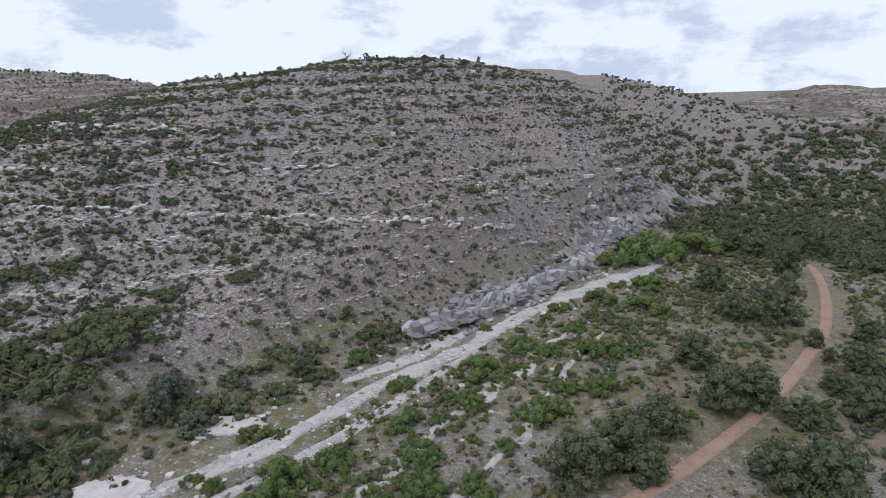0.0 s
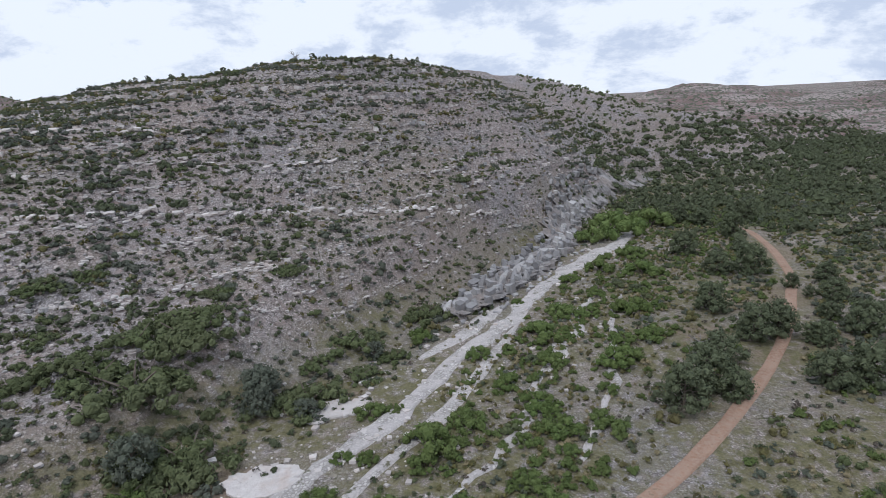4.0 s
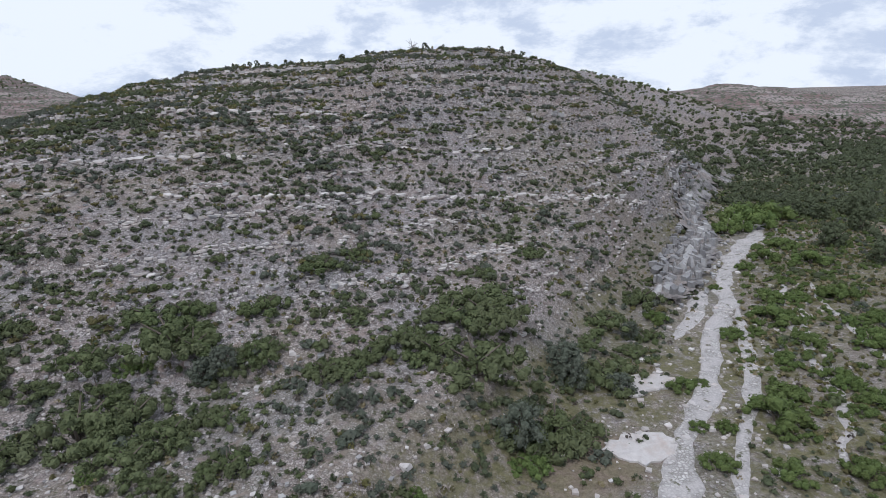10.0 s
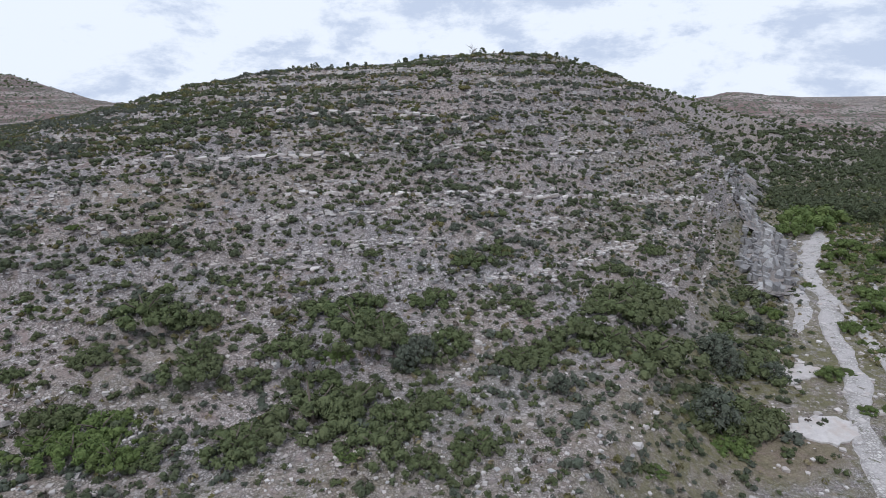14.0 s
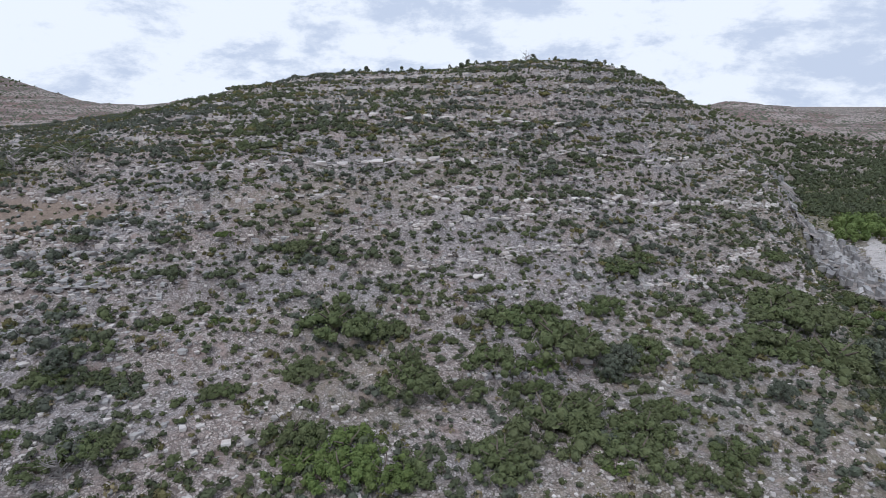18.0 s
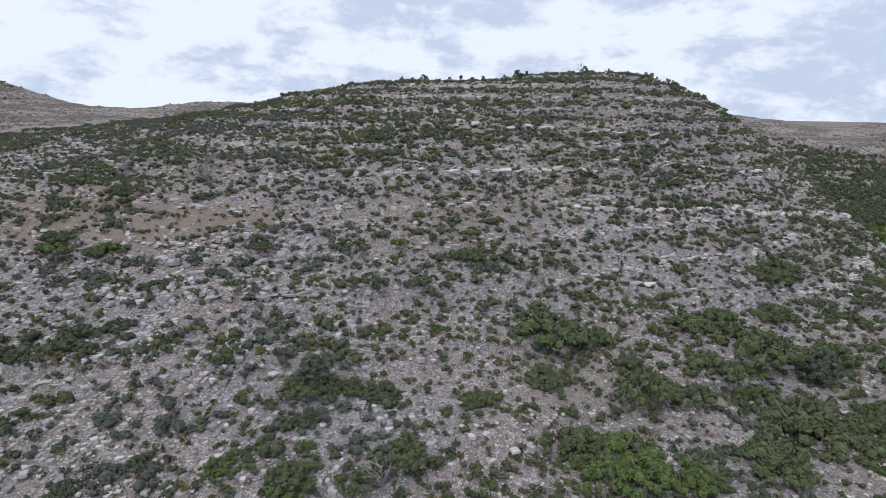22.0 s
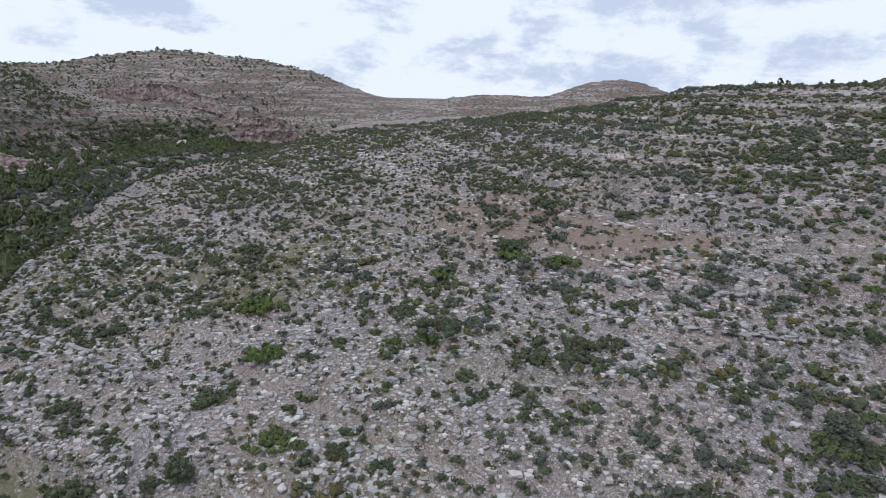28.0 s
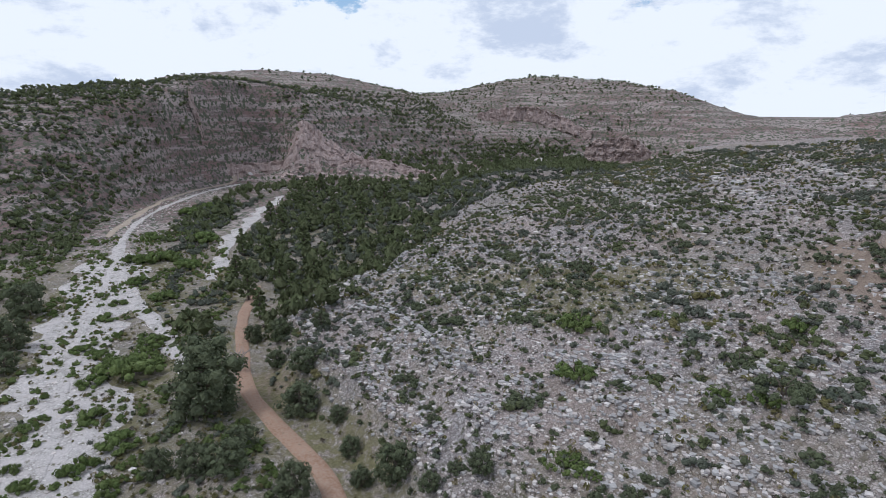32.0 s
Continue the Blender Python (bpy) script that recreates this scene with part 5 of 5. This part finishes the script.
def rock_wall(name, line, heights, mat, label, cell=1.2, depth=1.0, step=0.4, base=None, lean=0.25, seed=1, hug=None):
    """A cliff: a sheet of fractured rock, stepped into columns and beds, that leans back on the slope."""
    p = rounded(np.array(line, float), step)
    d = np.gradient(p, axis=0)
    d /= np.hypot(d[:, 0], d[:, 1])[:, None]
    out = np.stack([d[:, 1], -d[:, 0]], 1)
    s = np.arange(len(p)) * step
    top = np.interp(s / s[-1], np.linspace(0, 1, len(heights)), heights) * (0.75 + 0.5 * fbm(s / 5.0, s * 0.0, 3, seed + 3))
    rows = int(max(heights) / step) + 4
    u = np.linspace(-0.4, 1.0, rows)
    S, U = np.meshgrid(s, u, indexing="ij")
    H = U * top[:, None]

    def block(a, b, k):
        return VALUE[(PERM[(np.floor(a).astype(int) + 31 * k) % 512] + np.floor(b).astype(int)) % 512]

    bend = 0.6 * (fbm(S / 3.0, H / 3.0, 3, seed) - 0.5)
    col = block(S / cell + bend, H / (cell * 2.6) + bend, seed) + 0.6 * block(S / (cell * 0.45) + bend, H / (cell * 0.7) - bend, seed + 1)
    bed = block(S / (cell * 7), H / (cell * 0.8) + bend, seed + 2)
    push = depth * (col - 0.8 + 0.7 * (bed - 0.5) + 0.5 * (fbm(S / 0.9, H / 0.9, 3, seed + 5) - 0.5)) - lean * H
    push[:, -1] -= depth * 1.5
    x, y = p[:, 0, None] + out[:, 0, None] * push, p[:, 1, None] + out[:, 1, None] * push
    z = (land(p[:, 0], p[:, 1]) if base is None else np.full(len(p), base))[:, None] + H + 0.25 * cell * (block(S / cell + bend, H * 0, seed + 7)[:, :] - 0.5)
    z[:, -1] -= 0.6 * cell
    if hug is not None:
        z = np.minimum(z, land(x, y) + hug * (0.2 + col))
    i = (np.arange(len(p) - 1)[:, None] * rows + np.arange(rows - 1)[None]).ravel()
    me = mesh_of(name, np.stack([x, y, z], 2).reshape(-1, 3), np.stack([i, i + rows, i + rows + 1, i + 1], 1), mat)
    return tagged(new(name, me), label, "cliff")


RED_CLIFF = material("red_cliff", cliff_look((0.25, 0.18, 0.16), (0.58, 0.47, 0.435), (0.45, 0.36, 0.33)))
GREY_CLIFF = material("grey_cliff", cliff_look((0.20, 0.185, 0.18), (0.52, 0.485, 0.47), (0.40, 0.34, 0.305)))
rock_wall("rock_cliff", CLIFF_FOOT, (2.5, 4.5, 5.5, 6, 7, 7, 6.5, 5.5, 4.5, 3), GREY_CLIFF, "grey fractured limestone cliff above the wash", 1.3, 2.0, 0.36, None, 0.42, 41, 0.7)
for k, (block, tall, a, b, label) in enumerate(((1.0, 1.5, 0, 8, "grey fractured limestone columns at the foot of the slope"), (1.3, 1.2, 0, 8, "grey fractured limestone face above the wash"),
                                                (1.0, 1.3, 1, 9, "broken grey rock face in the steep bank above the wash"), (1.1, 0.9, 2, 9, "upper grey ledge of the steep bank"))):
    rock_row("rock_cliff", [(x - 0.6 - 1.5 * k, y + 0.4 + 1.1 * k) for x, y in CLIFF_FOOT[a:b]], block, GREY_STONE if k == 1 else DARK_STONE, label, 1, tall, 1.1, 0.15, stray=0.38)
rock_row("fallen_block", [(x + 1.2, y - 1.0) for x, y in CLIFF_FOOT[:6]], 0.6, GREY_STONE, "fallen grey limestone blocks at the foot of the cliff", 1, 0.6, 1.1, 0.5, stray=1.0)
CANYON_FACE = [(-412, 80), (-405, 98), (-397, 116), (-388, 133), (-379, 149), (-368, 164), (-356, 177)]
rock_wall("canyon_cliff", CANYON_FACE, (8, 14, 18, 20, 19, 14, 6), RED_CLIFF, "red sandstone cliff along the canyon wall", 2.6, 1.2, 0.5, None, 0.5, 15, 1.6)
for k in range(3):
    rock_row("rock_ledge", [(x + 3 + 2.2 * k, y - 1.5 - 1.2 * k) for x, y in CANYON_FACE[2:]] + [(-346, 187 - 2 * k)], 1.5, RED_STONE, "broken red-brown ledge at the foot of the canyon cliff", 1, 0.45, 1.3, 0.25, stray=0.3)
rock_wall("canyon_cliff", [(-440, 292), (-428, 306), (-412, 320), (-396, 332), (-377, 344)], (6, 11, 12, 10, 7), RED_CLIFF, "low red rock wall at the foot of the far hill", 4.0, 2.2, 0.9, None, 0.15, 22)
rock_wall("rock_outcrop", [(-349, 296), (-344, 297), (-337, 301), (-329, 306), (-319, 310), (-314, 315)], (4, 10, 12, 12, 9, 3), RED_CLIFF, "upright weathered outcrop of pink-grey rock columns", 2.4, 2.0, 0.7, 11.0, 0.05, 27)


def slab(name, outline, thick, mat, label):
    """A flat slab with a ragged outline and a rounded upper edge."""
    bm = bmesh.new()
    n = len(outline)
    rings = []
    for inset, up in ((1.0, -0.4), (1.0, thick * 0.6), (0.93, thick), (0.55, thick * 1.12)):
        rings.append([bm.verts.new((x * inset, y * inset, up + rock_r.uniform(-0.05, 0.05))) for x, y in outline])
    for a, b in zip(rings, rings[1:]):
        for k in range(n):
            bm.faces.new((a[k], a[(k + 1) % n], b[(k + 1) % n], b[k]))
    bm.faces.new(rings[-1])
    bmesh.ops.recalc_face_normals(bm, faces=bm.faces[:])
    me = bpy.data.meshes.new(name)
    bm.to_mesh(me)
    bm.free()
    me.materials.append(mat)
    return tagged(new(name, me), label, "rock slab")


def ragged(rx, ry, seed, n=18):
    r = np.random.RandomState(seed)
    return [(math.cos(2 * math.pi * k / n) * rx * r.uniform(0.7, 1.15), math.sin(2 * math.pi * k / n) * ry * r.uniform(0.7, 1.15)) for k in range(n)]


for x0, y0, rx, ry, turn in ((-40.8, 27.5, 3.2, 2.1, 0.3), (-35.4, 37.9, 2.1, 1.4, 0.5), (-37.6, 37.5, 2.6, 1.7, 0.8)):
    ob = slab("rock_slab", ragged(rx, ry, int(rx * 10), 26), 0.22, STONE, "flat pale limestone slab at the edge of the wash")
    ob.matrix_basis = placed(ob, x0, y0, 1.0, turn, 0.0)
for k, (x0, y0, s0) in enumerate(BOULDERS):
    ob = new("boulder", BLOCKS[STONE.name if k % 3 else GREY_STONE.name][k % 8])
    tagged(ob, "pale weathered limestone boulder on the rubble slope", "boulder", "boulders on the slope")
    ob.matrix_basis = placed(ob, x0, y0, s0 * 1.5, k * 1.3, -0.10, 0.75)
for k, (dx, dy, size) in enumerate(((0, 0, 4.5), (4, 3, 3.0), (-4, 2, 2.5), (8, 5, 2.2))):
    ob = new("pale_rock", BLOCKS[STONE.name][(3 + k) % 8])
    tagged(ob, "large pale boulder standing on the canyon floor", "boulder", "pale boulders in the canyon")
    ob.matrix_basis = placed(ob, -378 + dx, 286 + dy, size, k * 0.9, -0.2, 1.0)
